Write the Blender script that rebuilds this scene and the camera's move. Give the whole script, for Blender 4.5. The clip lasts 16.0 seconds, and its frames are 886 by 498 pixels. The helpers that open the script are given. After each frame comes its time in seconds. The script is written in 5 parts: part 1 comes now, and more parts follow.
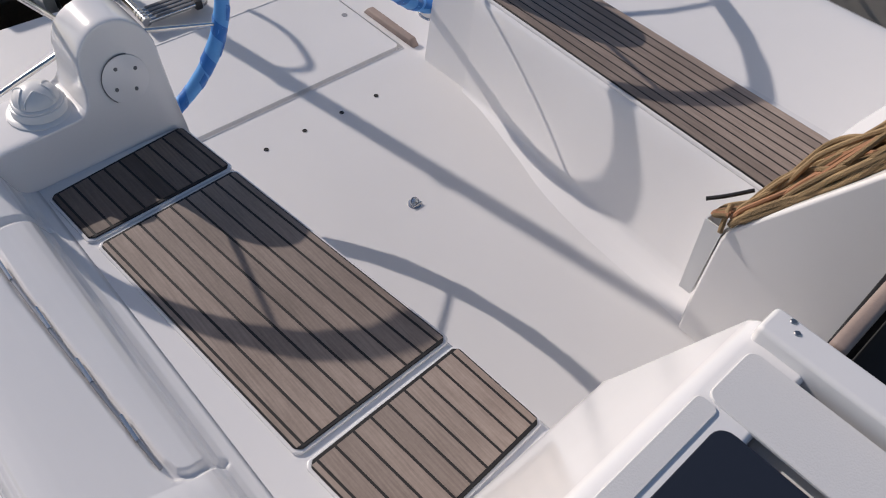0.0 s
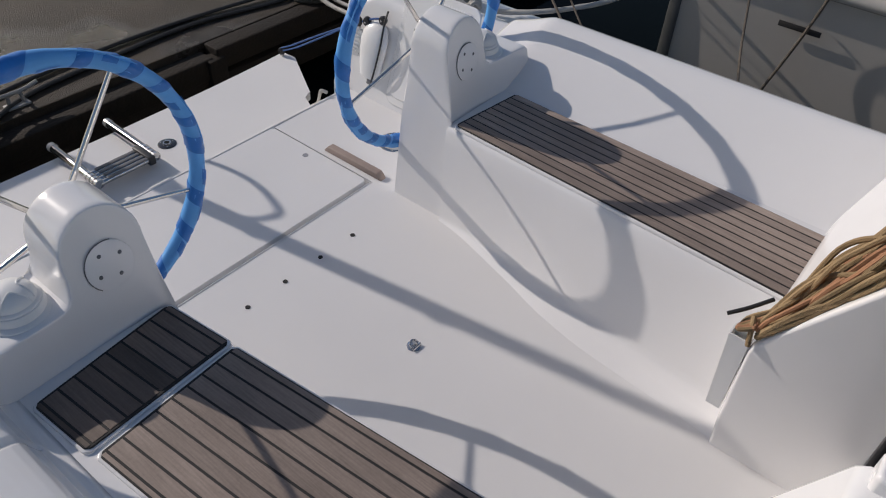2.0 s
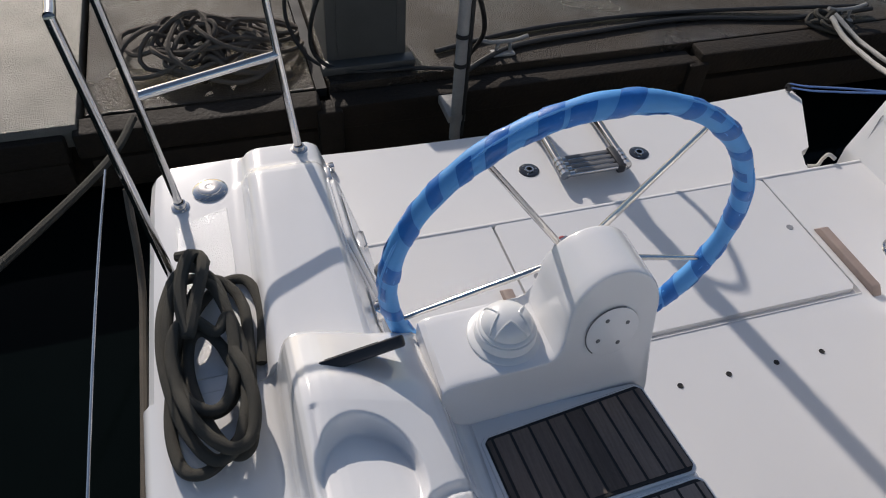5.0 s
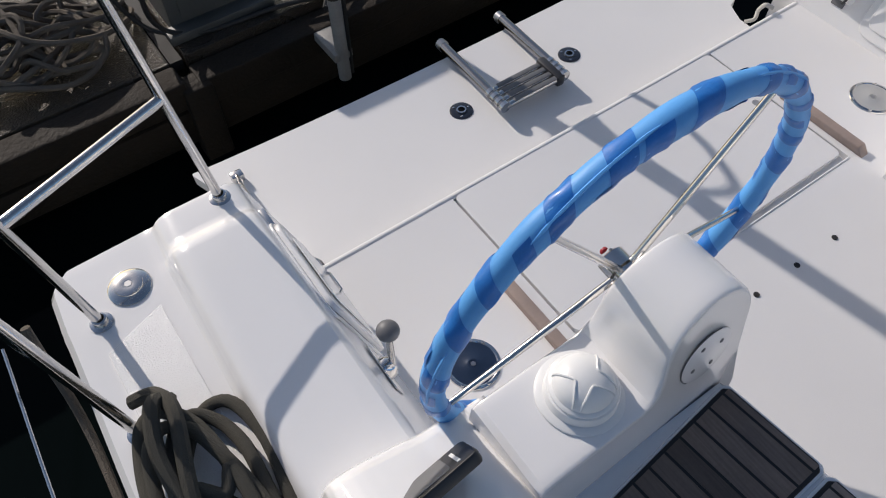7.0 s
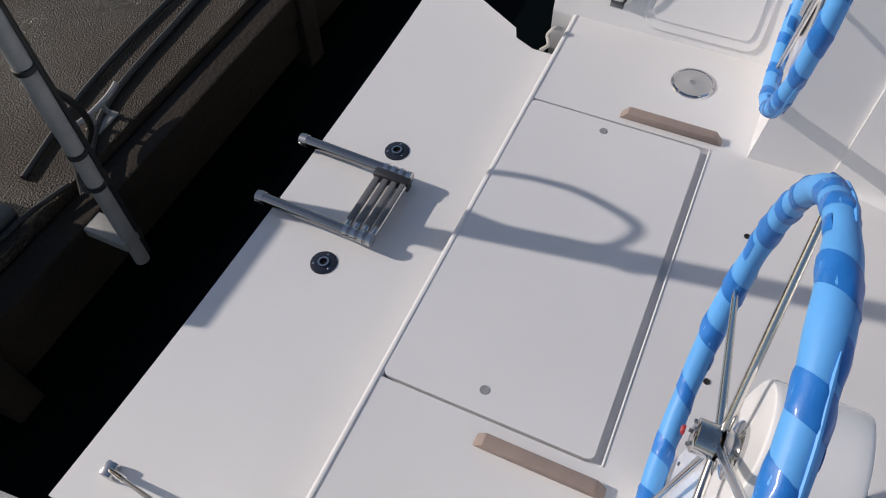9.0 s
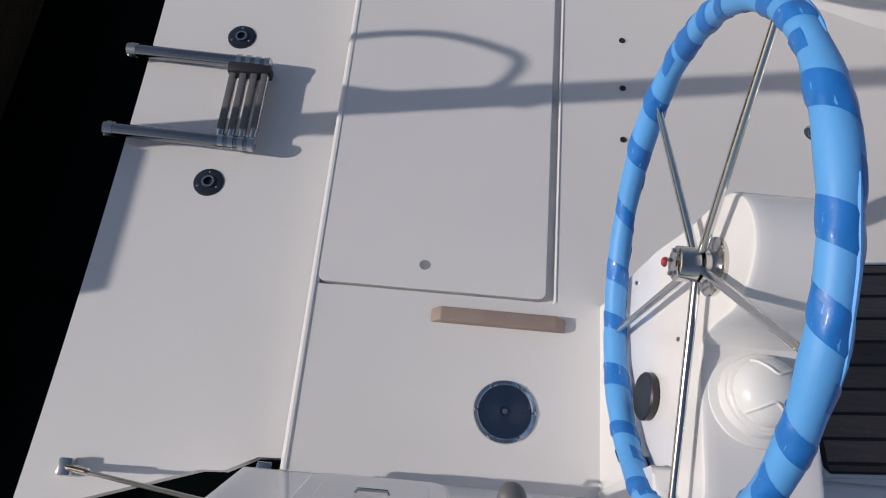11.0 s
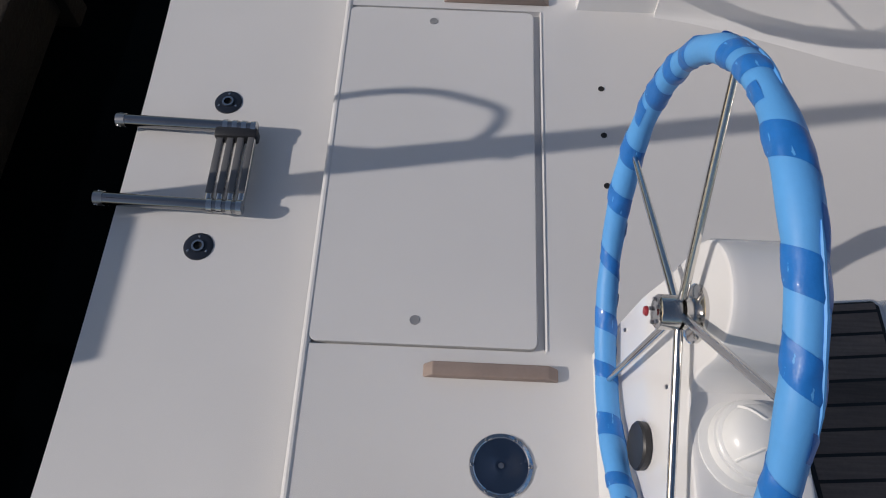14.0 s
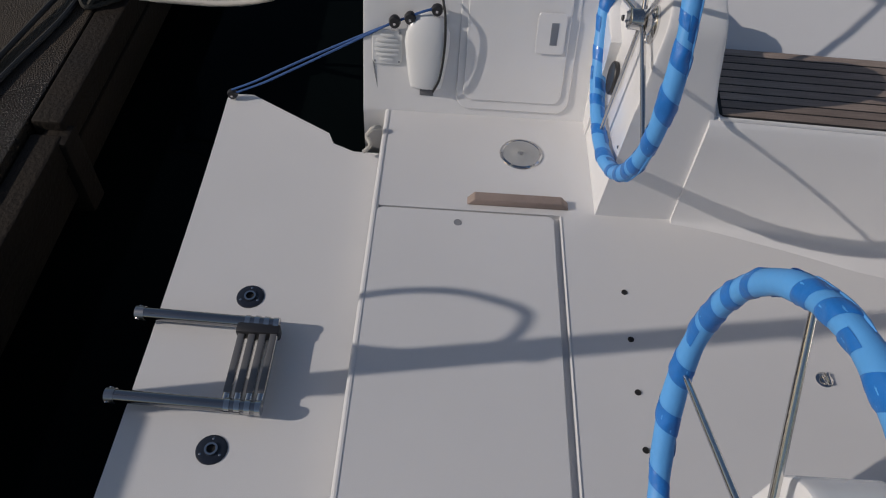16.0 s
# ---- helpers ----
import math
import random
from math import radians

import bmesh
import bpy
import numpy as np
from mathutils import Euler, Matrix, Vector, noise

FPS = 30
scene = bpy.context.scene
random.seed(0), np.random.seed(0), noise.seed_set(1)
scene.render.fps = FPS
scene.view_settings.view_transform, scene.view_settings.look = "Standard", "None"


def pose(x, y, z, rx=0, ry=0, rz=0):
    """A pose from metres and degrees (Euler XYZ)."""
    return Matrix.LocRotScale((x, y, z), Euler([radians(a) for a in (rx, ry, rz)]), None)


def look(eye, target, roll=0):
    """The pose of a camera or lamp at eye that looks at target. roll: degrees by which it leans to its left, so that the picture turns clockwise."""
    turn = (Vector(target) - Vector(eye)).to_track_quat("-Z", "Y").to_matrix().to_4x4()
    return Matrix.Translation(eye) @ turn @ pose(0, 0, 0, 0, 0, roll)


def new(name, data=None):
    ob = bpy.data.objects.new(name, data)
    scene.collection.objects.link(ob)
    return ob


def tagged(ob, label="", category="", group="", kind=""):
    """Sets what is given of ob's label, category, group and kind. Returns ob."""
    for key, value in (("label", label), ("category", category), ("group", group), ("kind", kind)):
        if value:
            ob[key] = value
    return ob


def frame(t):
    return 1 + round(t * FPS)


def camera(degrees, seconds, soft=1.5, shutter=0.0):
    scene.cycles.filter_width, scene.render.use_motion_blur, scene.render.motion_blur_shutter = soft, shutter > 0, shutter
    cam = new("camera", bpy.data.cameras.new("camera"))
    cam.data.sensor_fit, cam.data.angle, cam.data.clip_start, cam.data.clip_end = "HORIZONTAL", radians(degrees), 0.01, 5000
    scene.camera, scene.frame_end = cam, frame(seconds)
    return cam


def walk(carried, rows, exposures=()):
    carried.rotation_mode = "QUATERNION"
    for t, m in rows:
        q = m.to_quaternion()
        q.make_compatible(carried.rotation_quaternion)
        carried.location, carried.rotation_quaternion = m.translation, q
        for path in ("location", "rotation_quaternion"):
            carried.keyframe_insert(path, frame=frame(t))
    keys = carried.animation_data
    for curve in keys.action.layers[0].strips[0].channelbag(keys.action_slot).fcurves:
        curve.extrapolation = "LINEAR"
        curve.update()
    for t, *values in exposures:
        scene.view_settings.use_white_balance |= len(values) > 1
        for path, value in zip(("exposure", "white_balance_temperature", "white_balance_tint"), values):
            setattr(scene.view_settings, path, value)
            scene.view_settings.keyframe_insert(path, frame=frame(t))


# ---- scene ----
cam = camera(61.47, 16.0, soft=1.1)
PATH = [
    (0, (-1.283, -2.124, 1.967), (-0.336, -1.246, 0.439), 6.4),
    (0.5, (-1.240, -2.066, 1.966), (-0.199, -1.305, 0.437), 6.5),
    (1, (-1.252, -1.981, 1.956), (-0.082, -1.310, 0.480), 6.0),
    (1.5, (-1.295, -1.886, 1.956), (-0.068, -1.119, 0.575), 3.6),
    (2, (-1.309, -1.839, 1.975), (-0.114, -0.952, 0.638), 3.8),
    (2.5, (-1.329, -1.812, 1.998), (-0.178, -0.786, 0.725), 4.4),
    (3, (-1.372, -1.760, 2.002), (-0.347, -0.610, 0.728), 5.2),
    (3.5, (-1.450, -1.664, 1.984), (-0.578, -0.417, 0.686), 5.1),
    (4, (-1.471, -1.547, 1.970), (-0.735, -0.248, 0.639), 4.9),
    (4.5, (-1.449, -1.374, 1.957), (-0.893, -0.044, 0.571), 5.0),
    (4.7, (-1.452, -1.310, 1.955), (-0.981, 0.019, 0.537), 4.5),
    (6.8, (-1.495, -0.660, 1.907), (-0.855, 0.326, 0.288), 0.7),
    (7, (-1.484, -0.602, 1.906), (-0.842, 0.324, 0.254), -0.6),
    (7.5, (-1.481, -0.457, 1.898), (-0.706, 0.357, 0.243), 0.3),
    (8, (-1.483, -0.288, 1.892), (-0.626, 0.420, 0.229), 1.6),
    (8.2, (-1.455, -0.220, 1.889), (-0.576, 0.466, 0.229), 1.1),
    (10.3, (-1.271, 0.316, 1.874), (-0.218, 0.376, 0.175), -0.1),
    (10.5, (-1.273, 0.320, 1.878), (-0.287, 0.353, 0.138), 1.4),
    (11, (-1.260, 0.282, 1.865), (-0.485, 0.288, 0.021), 4.7),
    (11.5, (-1.251, 0.265, 1.850), (-0.619, 0.285, -0.047), 3.4),
    (12, (-1.254, 0.266, 1.849), (-0.656, 0.264, -0.060), 4.9),
    (12.5, (-1.256, 0.256, 1.849), (-0.674, 0.238, -0.064), 5.4),
    (13, (-1.257, 0.248, 1.852), (-0.692, 0.234, -0.066), 4.7),
    (13.5, (-1.248, 0.246, 1.863), (-0.555, 0.252, -0.013), 2.5),
    (14, (-1.239, 0.244, 1.883), (-0.355, 0.266, 0.089), 1.2),
    (14.5, (-1.220, 0.253, 1.891), (-0.163, 0.265, 0.193), 1.8),
    (15, (-1.222, 0.282, 1.900), (-0.059, 0.282, 0.272), 1.8),
    (15.5, (-1.211, 0.340, 1.893), (0.033, 0.301, 0.327), 2.7),
    (16, (-1.149, 0.393, 1.898), (0.119, 0.381, 0.352), 4.0),
]
EXPOSURES = [(0, -0.04, 6560, 15), (0.5, -0.11, 6560, 15), (1.0, -0.15, 6560, 15), (1.5, -0.18, 6560, 14), (3.0, -0.13, 6560, 12), (4.5, -0.04, 6560, 12), (7.0, 0.10, 6560, 12), (8.2, -0.02, 6560, 12), (10.3, -0.04, 6560, 13), (11.0, -0.26, 6560, 13), (12.5, -0.42, 6560, 12), (14.5, -0.44, 6560, 12), (16.0, -0.66, 6560, 12)]
walk(cam, [(t, look(eye, target, roll)) for t, eye, target, roll in PATH], EXPOSURES)

# ---- world, sun, exposure ----
SUN_EL, SUN_AZ = 27.9, -9.4          # degrees; azimuth from +y towards +x
SX = math.sin(radians(SUN_AZ)) * math.cos(radians(SUN_EL))
SY = math.cos(radians(SUN_AZ)) * math.cos(radians(SUN_EL))
SZ = math.sin(radians(SUN_EL))
world = bpy.data.worlds.new("sky")
scene.world = world
world.use_nodes = True
wn = world.node_tree
sky = wn.nodes.new("ShaderNodeTexSky")
sky.sky_type = "NISHITA"
sky.sun_disc = False
sky.sun_elevation = radians(SUN_EL)
sky.sun_rotation = radians(SUN_AZ)
wn.nodes["Background"].inputs["Strength"].default_value = 0.09
wn.links.new(sky.outputs[0], wn.nodes["Background"].inputs["Color"])
sun = bpy.data.lights.new("sun", "SUN")
sun.energy, sun.angle, sun.color = 3.2, radians(0.6), (1.0, 0.93, 0.85)
new("sun", sun).matrix_world = look((SX * 20, SY * 20, SZ * 20), (0, 0, 0))


# ---- materials ----
def material(name, base, rough=0.5, metal=0.0, vary=0.12, scale=3.0, fine=60.0, bump=0.1, coat=0.0, tint=None, piece=0.0, island=False):
    """Base colour varied at a coarse and a fine scale, with a fine relief."""
    m = bpy.data.materials.new(name)
    m.use_nodes = True
    nt = m.node_tree
    b = nt.nodes["Principled BSDF"]
    b.inputs["Metallic"].default_value = metal
    b.inputs["Coat Weight"].default_value = coat
    b.inputs["Coat Roughness"].default_value = 0.12
    tc = nt.nodes.new("ShaderNodeTexCoord")
    n1 = nt.nodes.new("ShaderNodeTexNoise")
    n1.inputs["Scale"].default_value = scale
    n1.inputs["Detail"].default_value = 5
    n2 = nt.nodes.new("ShaderNodeTexNoise")
    n2.inputs["Scale"].default_value = fine
    n2.inputs["Detail"].default_value = 3
    nt.links.new(tc.outputs["Object"], n1.inputs["Vector"])
    nt.links.new(tc.outputs["Object"], n2.inputs["Vector"])
    mix = nt.nodes.new("ShaderNodeMix")
    mix.data_type = "RGBA"
    dark = tuple(c * (1 - vary) for c in (tint or base))
    light = tuple(min(1, c * (1 + vary * 0.5)) for c in base)
    mix.inputs["A"].default_value = (*dark, 1)
    mix.inputs["B"].default_value = (*light, 1)
    add = nt.nodes.new("ShaderNodeMath")
    add.operation = "MULTIPLY_ADD"
    add.inputs[1].default_value = 0.4
    nt.links.new(n2.outputs["Fac"], add.inputs[0])
    sub = nt.nodes.new("ShaderNodeMath")
    sub.operation = "MULTIPLY_ADD"
    sub.inputs[1].default_value = 1.6
    sub.inputs[2].default_value = -0.5
    nt.links.new(n1.outputs["Fac"], sub.inputs[0])
    nt.links.new(sub.outputs[0], add.inputs[2])
    nt.links.new(add.outputs[0], mix.inputs["Factor"])
    colour = mix.outputs["Result"]
    if piece:
        src = nt.nodes.new("ShaderNodeNewGeometry" if island else "ShaderNodeObjectInfo")
        hsv = nt.nodes.new("ShaderNodeHueSaturation")
        mul = nt.nodes.new("ShaderNodeMath")
        mul.operation = "MULTIPLY_ADD"
        mul.inputs[1].default_value = 2 * piece
        mul.inputs[2].default_value = 1 - piece
        nt.links.new(src.outputs["Random Per Island" if island else "Random"], mul.inputs[0])
        nt.links.new(mul.outputs[0], hsv.inputs["Value"])
        nt.links.new(colour, hsv.inputs["Color"])
        colour = hsv.outputs["Color"]
    nt.links.new(colour, b.inputs["Base Color"])
    rr = nt.nodes.new("ShaderNodeMapRange")
    rr.inputs["To Min"].default_value = max(0.02, rough * 0.8)
    rr.inputs["To Max"].default_value = min(1, rough * 1.25)
    nt.links.new(n1.outputs["Fac"], rr.inputs["Value"])
    nt.links.new(rr.outputs[0], b.inputs["Roughness"])
    if bump:
        bp = nt.nodes.new("ShaderNodeBump")
        bp.inputs["Strength"].default_value = bump
        bp.inputs["Distance"].default_value = 0.002
        nt.links.new(n2.outputs["Fac"], bp.inputs["Height"])
        nt.links.new(bp.outputs["Normal"], b.inputs["Normal"])
    return m


def nodes_of(m):
    return m.node_tree, m.node_tree.nodes["Principled BSDF"]


GEL = material("white_gelcoat", (0.81, 0.80, 0.795), 0.18, 0, 0.03, 1.5, 14, 0.02, 0.5)
GRIP = material("white_nonskid", (0.725, 0.715, 0.71), 0.5, 0, 0.035, 2.0, 420, 0.25, 0.0)
SPARKGRIP = material("coarse_nonskid", (0.78, 0.775, 0.77), 0.22, 0, 0.04, 2.0, 260, 1.0)
GREYGRIP = material("grey_nonskid", (0.68, 0.675, 0.67), 0.6, 0, 0.05, 2.0, 300, 0.3)
STEEL = material("stainless_steel", (0.62, 0.61, 0.60), 0.16, 1.0, 0.1, 5, 120, 0.02)
CHROME = material("dark_chrome", (0.29, 0.29, 0.30), 0.12, 1.0, 0.1, 6, 120, 0.02)
DULL = material("brushed_steel", (0.42, 0.42, 0.43), 0.34, 1.0, 0.15, 8, 160, 0.05)
BLACK = material("black_plastic", (0.025, 0.025, 0.028), 0.42, 0, 0.2, 6, 200, 0.1)
RUBBER = material("black_caulk", (0.018, 0.017, 0.017), 0.7, 0, 0.2, 6, 200, 0.1)
GREYPL = material("grey_plastic", (0.14, 0.14, 0.145), 0.5, 0, 0.15, 6, 200, 0.1)
SMOKE = material("dark_acrylic", (0.02, 0.024, 0.035), 0.09, 0, 0.1, 3, 50, 0.0, 0.3)
CORD = material("black_cable", (0.02, 0.02, 0.02), 0.55, 0, 0.25, 6, 150, 0.2)
BLUECORD = material("blue_line", (0.03, 0.10, 0.30), 0.7, 0, 0.3, 20, 300, 0.4)
TAN = material("bare_wood", (0.31, 0.238, 0.205), 0.6, 0, 0.2, 12, 120, 0.3)
WHITEP = material("white_plastic", (0.78, 0.78, 0.77), 0.3, 0, 0.03, 4, 100, 0.03)
PLUG = material("grey_plug", (0.33, 0.33, 0.34), 0.4, 0.2, 0.1, 6, 60, 0.02)
# near-black that paints the shade inside openings into the surface colour
SHADEBLACK = material("dark_recess", (0.01, 0.01, 0.011), 0.8, 0, 0.1, 6, 50, 0.0)
SKYBLUE = material("light_blue_foam", (0.105, 0.385, 0.82), 0.5, 0, 0.12, 8, 90, 0.25)
BLUETAPE = material("blue_tape", (0.014, 0.185, 0.60), 0.45, 0, 0.2, 14, 120, 0.35, 0.2)
WATER = material("harbour_water", (0.003, 0.005, 0.005), 0.05, 0, 0.3, 1.0, 3.0, 0.5)
WATER.node_tree.nodes["Principled BSDF"].inputs["IOR"].default_value = 1.33
WATER.node_tree.nodes["Principled BSDF"].inputs["Specular IOR Level"].default_value = 0.035
ROPEDARK = material("dark_rope", (0.075, 0.07, 0.058), 0.9, 0, 0.35, 12, 380, 0.9)
ROPETAN = material("tan_rope", (0.34, 0.235, 0.125), 0.85, 0, 0.3, 10, 380, 0.8, 0, None, 0.25)
ROPEORANGE = material("orange_rope", (0.38, 0.19, 0.10), 0.85, 0, 0.3, 10, 380, 0.8)
ROPEGREY = material("weathered_rope", (0.15, 0.125, 0.10), 0.95, 0, 0.35, 10, 300, 0.9)
ROPEWHITE = material("white_mooring_rope", (0.5, 0.48, 0.44), 0.9, 0, 0.25, 10, 300, 0.9)
DOCKTIMBER = material("dock_timber", (0.024, 0.017, 0.011), 0.75, 0, 0.5, 3.5, 45, 0.8)
DOCKDECK = material("wet_concrete", (0.060, 0.044, 0.029), 0.38, 0, 0.6, 1.6, 110, 1.0)
METALDECK = material("tread_metal", (0.24, 0.23, 0.21), 0.42, 0.6, 0.3, 4, 130, 1.0)
BOXGREY = material("grey_box_paint", (0.078, 0.08, 0.076), 0.5, 0, 0.3, 4, 80, 0.2)
PIPE = material("weathered_pipe", (0.34, 0.33, 0.31), 0.5, 0, 0.35, 6, 90, 0.3)
for rough_one, depth in ((DOCKDECK, 0.012), (METALDECK, 0.010), (DOCKTIMBER, 0.008), (ROPEGREY, 0.006), (ROPEDARK, 0.005), (ROPETAN, 0.005)):
    rough_one.node_tree.nodes["Bump"].inputs["Distance"].default_value = depth
    rough_one.node_tree.nodes["Principled BSDF"].inputs["Specular IOR Level"].default_value = 0.3
# wet patches on the dock: darker and glossier
nt, bs = nodes_of(DOCKDECK)
wet = nt.nodes.new("ShaderNodeTexNoise")
wet.inputs["Scale"].default_value, wet.inputs["Detail"].default_value = 1.1, 6
nt.links.new(nt.nodes["Texture Coordinate"].outputs["Object"], wet.inputs["Vector"])
edge = nt.nodes.new("ShaderNodeMapRange")
edge.inputs["From Min"].default_value, edge.inputs["From Max"].default_value = 0.44, 0.58
nt.links.new(wet.outputs["Fac"], edge.inputs["Value"])
soak = nt.nodes.new("ShaderNodeMix")
soak.data_type = "RGBA"
nt.links.new(edge.outputs[0], soak.inputs["Factor"])
nt.links.new(bs.inputs["Base Color"].links[0].from_socket, soak.inputs["A"])
soak.inputs["B"].default_value = (0.036, 0.028, 0.021, 1)
nt.links.new(soak.outputs["Result"], bs.inputs["Base Color"])
gloss = nt.nodes.new("ShaderNodeMapRange")
gloss.inputs["To Min"].default_value, gloss.inputs["To Max"].default_value = 0.6, 0.24
nt.links.new(edge.outputs[0], gloss.inputs["Value"])
nt.links.new(gloss.outputs[0], bs.inputs["Roughness"])
NBHULL = material("neighbour_hull", (0.46, 0.43, 0.385), 0.25, 0, 0.08, 1.5, 20, 0.03, 0.4)
NBDECK = material("neighbour_deck", (0.52, 0.47, 0.40), 0.55, 0, 0.12, 2, 60, 0.2)
NAVY = material("navy_cloth", (0.02, 0.022, 0.06), 0.8, 0, 0.3, 6, 200, 0.4)
CREAM = material("cream_vinyl", (0.66, 0.60, 0.50), 0.45, 0, 0.1, 5, 90, 0.1)
SIGNBLUE = material("blue_sign", (0.02, 0.04, 0.30), 0.4, 0, 0.1, 5, 90, 0.05)

def teak(name, base, tint, piece):
    """Weathered planks: colour from plank to plank, long grain along the boat."""
    m = material(name, base, 0.6, 0, 0.2, 3, 150, 0.3, 0, tint, piece)
    nt, bs = nodes_of(m)
    tc = nt.nodes.new("ShaderNodeTexCoord")
    mp = nt.nodes.new("ShaderNodeMapping")
    mp.inputs["Scale"].default_value = (1.0, 0.05, 1.0)
    gr = nt.nodes.new("ShaderNodeTexNoise")
    gr.inputs["Scale"].default_value = 190
    gr.inputs["Detail"].default_value = 4
    nt.links.new(tc.outputs["Object"], mp.inputs["Vector"])
    nt.links.new(mp.outputs[0], gr.inputs["Vector"])
    mx = nt.nodes.new("ShaderNodeMix")
    mx.data_type, mx.blend_type = "RGBA", "MULTIPLY"
    mx.inputs["Factor"].default_value = 0.75
    rp = nt.nodes.new("ShaderNodeValToRGB")
    rp.color_ramp.elements[0].position, rp.color_ramp.elements[0].color = 0.3, (0.70, 0.67, 0.65, 1)
    rp.color_ramp.elements[1].position, rp.color_ramp.elements[1].color = 0.72, (1.12, 1.1, 1.08, 1)
    nt.links.new(gr.outputs["Fac"], rp.inputs["Fac"])
    nt.links.new(bs.inputs["Base Color"].links[0].from_socket, mx.inputs["A"])
    nt.links.new(rp.outputs[0], mx.inputs["B"])
    nt.links.new(mx.outputs["Result"], bs.inputs["Base Color"])
    return m


TEAK = teak("weathered_teak", (0.385, 0.315, 0.27), (0.285, 0.222, 0.185), 0.2)
# darker teak for one panel, with more spread from plank to plank
DARKTEAK = teak("damp_teak", (0.19, 0.145, 0.12), (0.12, 0.09, 0.072), 0.4)


# ---- building helpers ----
def link_mesh(name, bm, mat, smooth=None):
    me = bpy.data.meshes.new(name)
    bmesh.ops.recalc_face_normals(bm, faces=bm.faces)
    if smooth:
        for f in bm.faces:
            f.smooth = True
        for e in bm.edges:
            e.smooth = len(e.link_faces) == 2 and e.calc_face_angle() < radians(smooth)
    bm.to_mesh(me)
    bm.free()
    for one in mat if isinstance(mat, (list, tuple)) else (mat,):
        me.materials.append(one)
    return new(name, me)


def part(name, bm, mat, parent, label="", smooth=40):
    ob = link_mesh(name, bm, mat, smooth)
    ob.parent = parent
    if name in ("panel", "body", "aft_moulding", "forward_moulding", "bulkhead_panel", "roof", "hatch_rail", "frame", "lid", "seat_lid", "hull", "case", "grip_panel", "deck_slab", "edge_beam"):
        even = ob.modifiers.new("even_normals", "WEIGHTED_NORMAL")
        even.keep_sharp = True
    if parent is not None and label:
        ob["label"] = label
    return ob


def solo(name, bm, mat, label, category, group="", kind="", smooth=40):
    return tagged(link_mesh(name, bm, mat, smooth), label, category, group, kind)


def thing(name, label, category, group="", kind="", at=(0, 0, 0)):
    ob = new(name)
    ob.empty_display_size = 0.05
    ob.location = at
    bpy.context.view_layer.update()
    return tagged(ob, label, category, group, kind)


def bevel(bm, width, segments=2, angle=30):
    edges = [e for e in bm.edges if len(e.link_faces) == 2 and e.calc_face_angle() > radians(angle)]
    bmesh.ops.bevel(bm, geom=edges, offset=width, segments=segments, profile=0.5, affect="EDGES", clamp_overlap=True)


def box(lo, hi, bev=0.0, seg=2, bm=None):
    own = bmesh.new()
    bmesh.ops.create_cube(own, size=1)
    for v in own.verts:
        v.co = Vector([lo[i] + (v.co[i] + 0.5) * (hi[i] - lo[i]) for i in range(3)])
    if bev:
        bevel(own, bev, seg)
    return merge(bm, own)


def merge(bm, own):
    if bm is None:
        return own
    me = bpy.data.meshes.new("t")
    own.to_mesh(me)
    own.free()
    bm.from_mesh(me)
    bpy.data.meshes.remove(me)
    return bm


def moved(bm, m):
    bmesh.ops.transform(bm, matrix=m, verts=bm.verts)
    return bm


def prism(outline, lo, hi, axis=2, bev=0.0, seg=2, bm=None):
    """An outline in the two other axes (x, y), (x, z) or (y, z), drawn out along the axis."""
    own = bmesh.new()

    def put(p, d):
        c = list(p)
        c.insert(axis, d)
        return own.verts.new(c)
    a = [put(p, lo) for p in outline]
    b = [put(p, hi) for p in outline]
    own.faces.new(a)
    own.faces.new(b[::-1])
    n = len(a)
    for i in range(n):
        own.faces.new((a[i], a[(i + 1) % n], b[(i + 1) % n], b[i]))
    bmesh.ops.recalc_face_normals(own, faces=own.faces)
    if bev:
        bevel(own, bev, seg)
    return merge(bm, own)


def loft(rings, closed=True, caps=True, bm=None):
    """Skin over rings of points, all of one length."""
    own = bmesh.new()
    vs = [[own.verts.new(p) for p in ring] for ring in rings]
    n = len(vs[0])
    for a, b in zip(vs, vs[1:]):
        for i in range(n if closed else n - 1):
            own.faces.new((a[i], a[(i + 1) % n], b[(i + 1) % n], b[i]))
    if caps and closed:
        own.faces.new(vs[0][::-1])
        own.faces.new(vs[-1])
    return merge(bm, own)


def smooth_path(points, steps=6, loop=False):
    """Catmull-Rom points through the given ones."""
    p = [Vector(q) for q in points]
    n = len(p)
    out = []
    for i in range(n if loop else n - 1):
        a, b, c, d = (p[(i + k) % n] if loop else p[min(max(i + k, 0), n - 1)] for k in (-1, 0, 1, 2))
        for s in range(steps):
            t = s / steps
            out.append(0.5 * (2 * b + (c - a) * t + (2 * a - 5 * b + 4 * c - d) * t * t + (3 * b - a - 3 * c + d) * t ** 3))
    if not loop:
        out.append(p[-1])
    return out


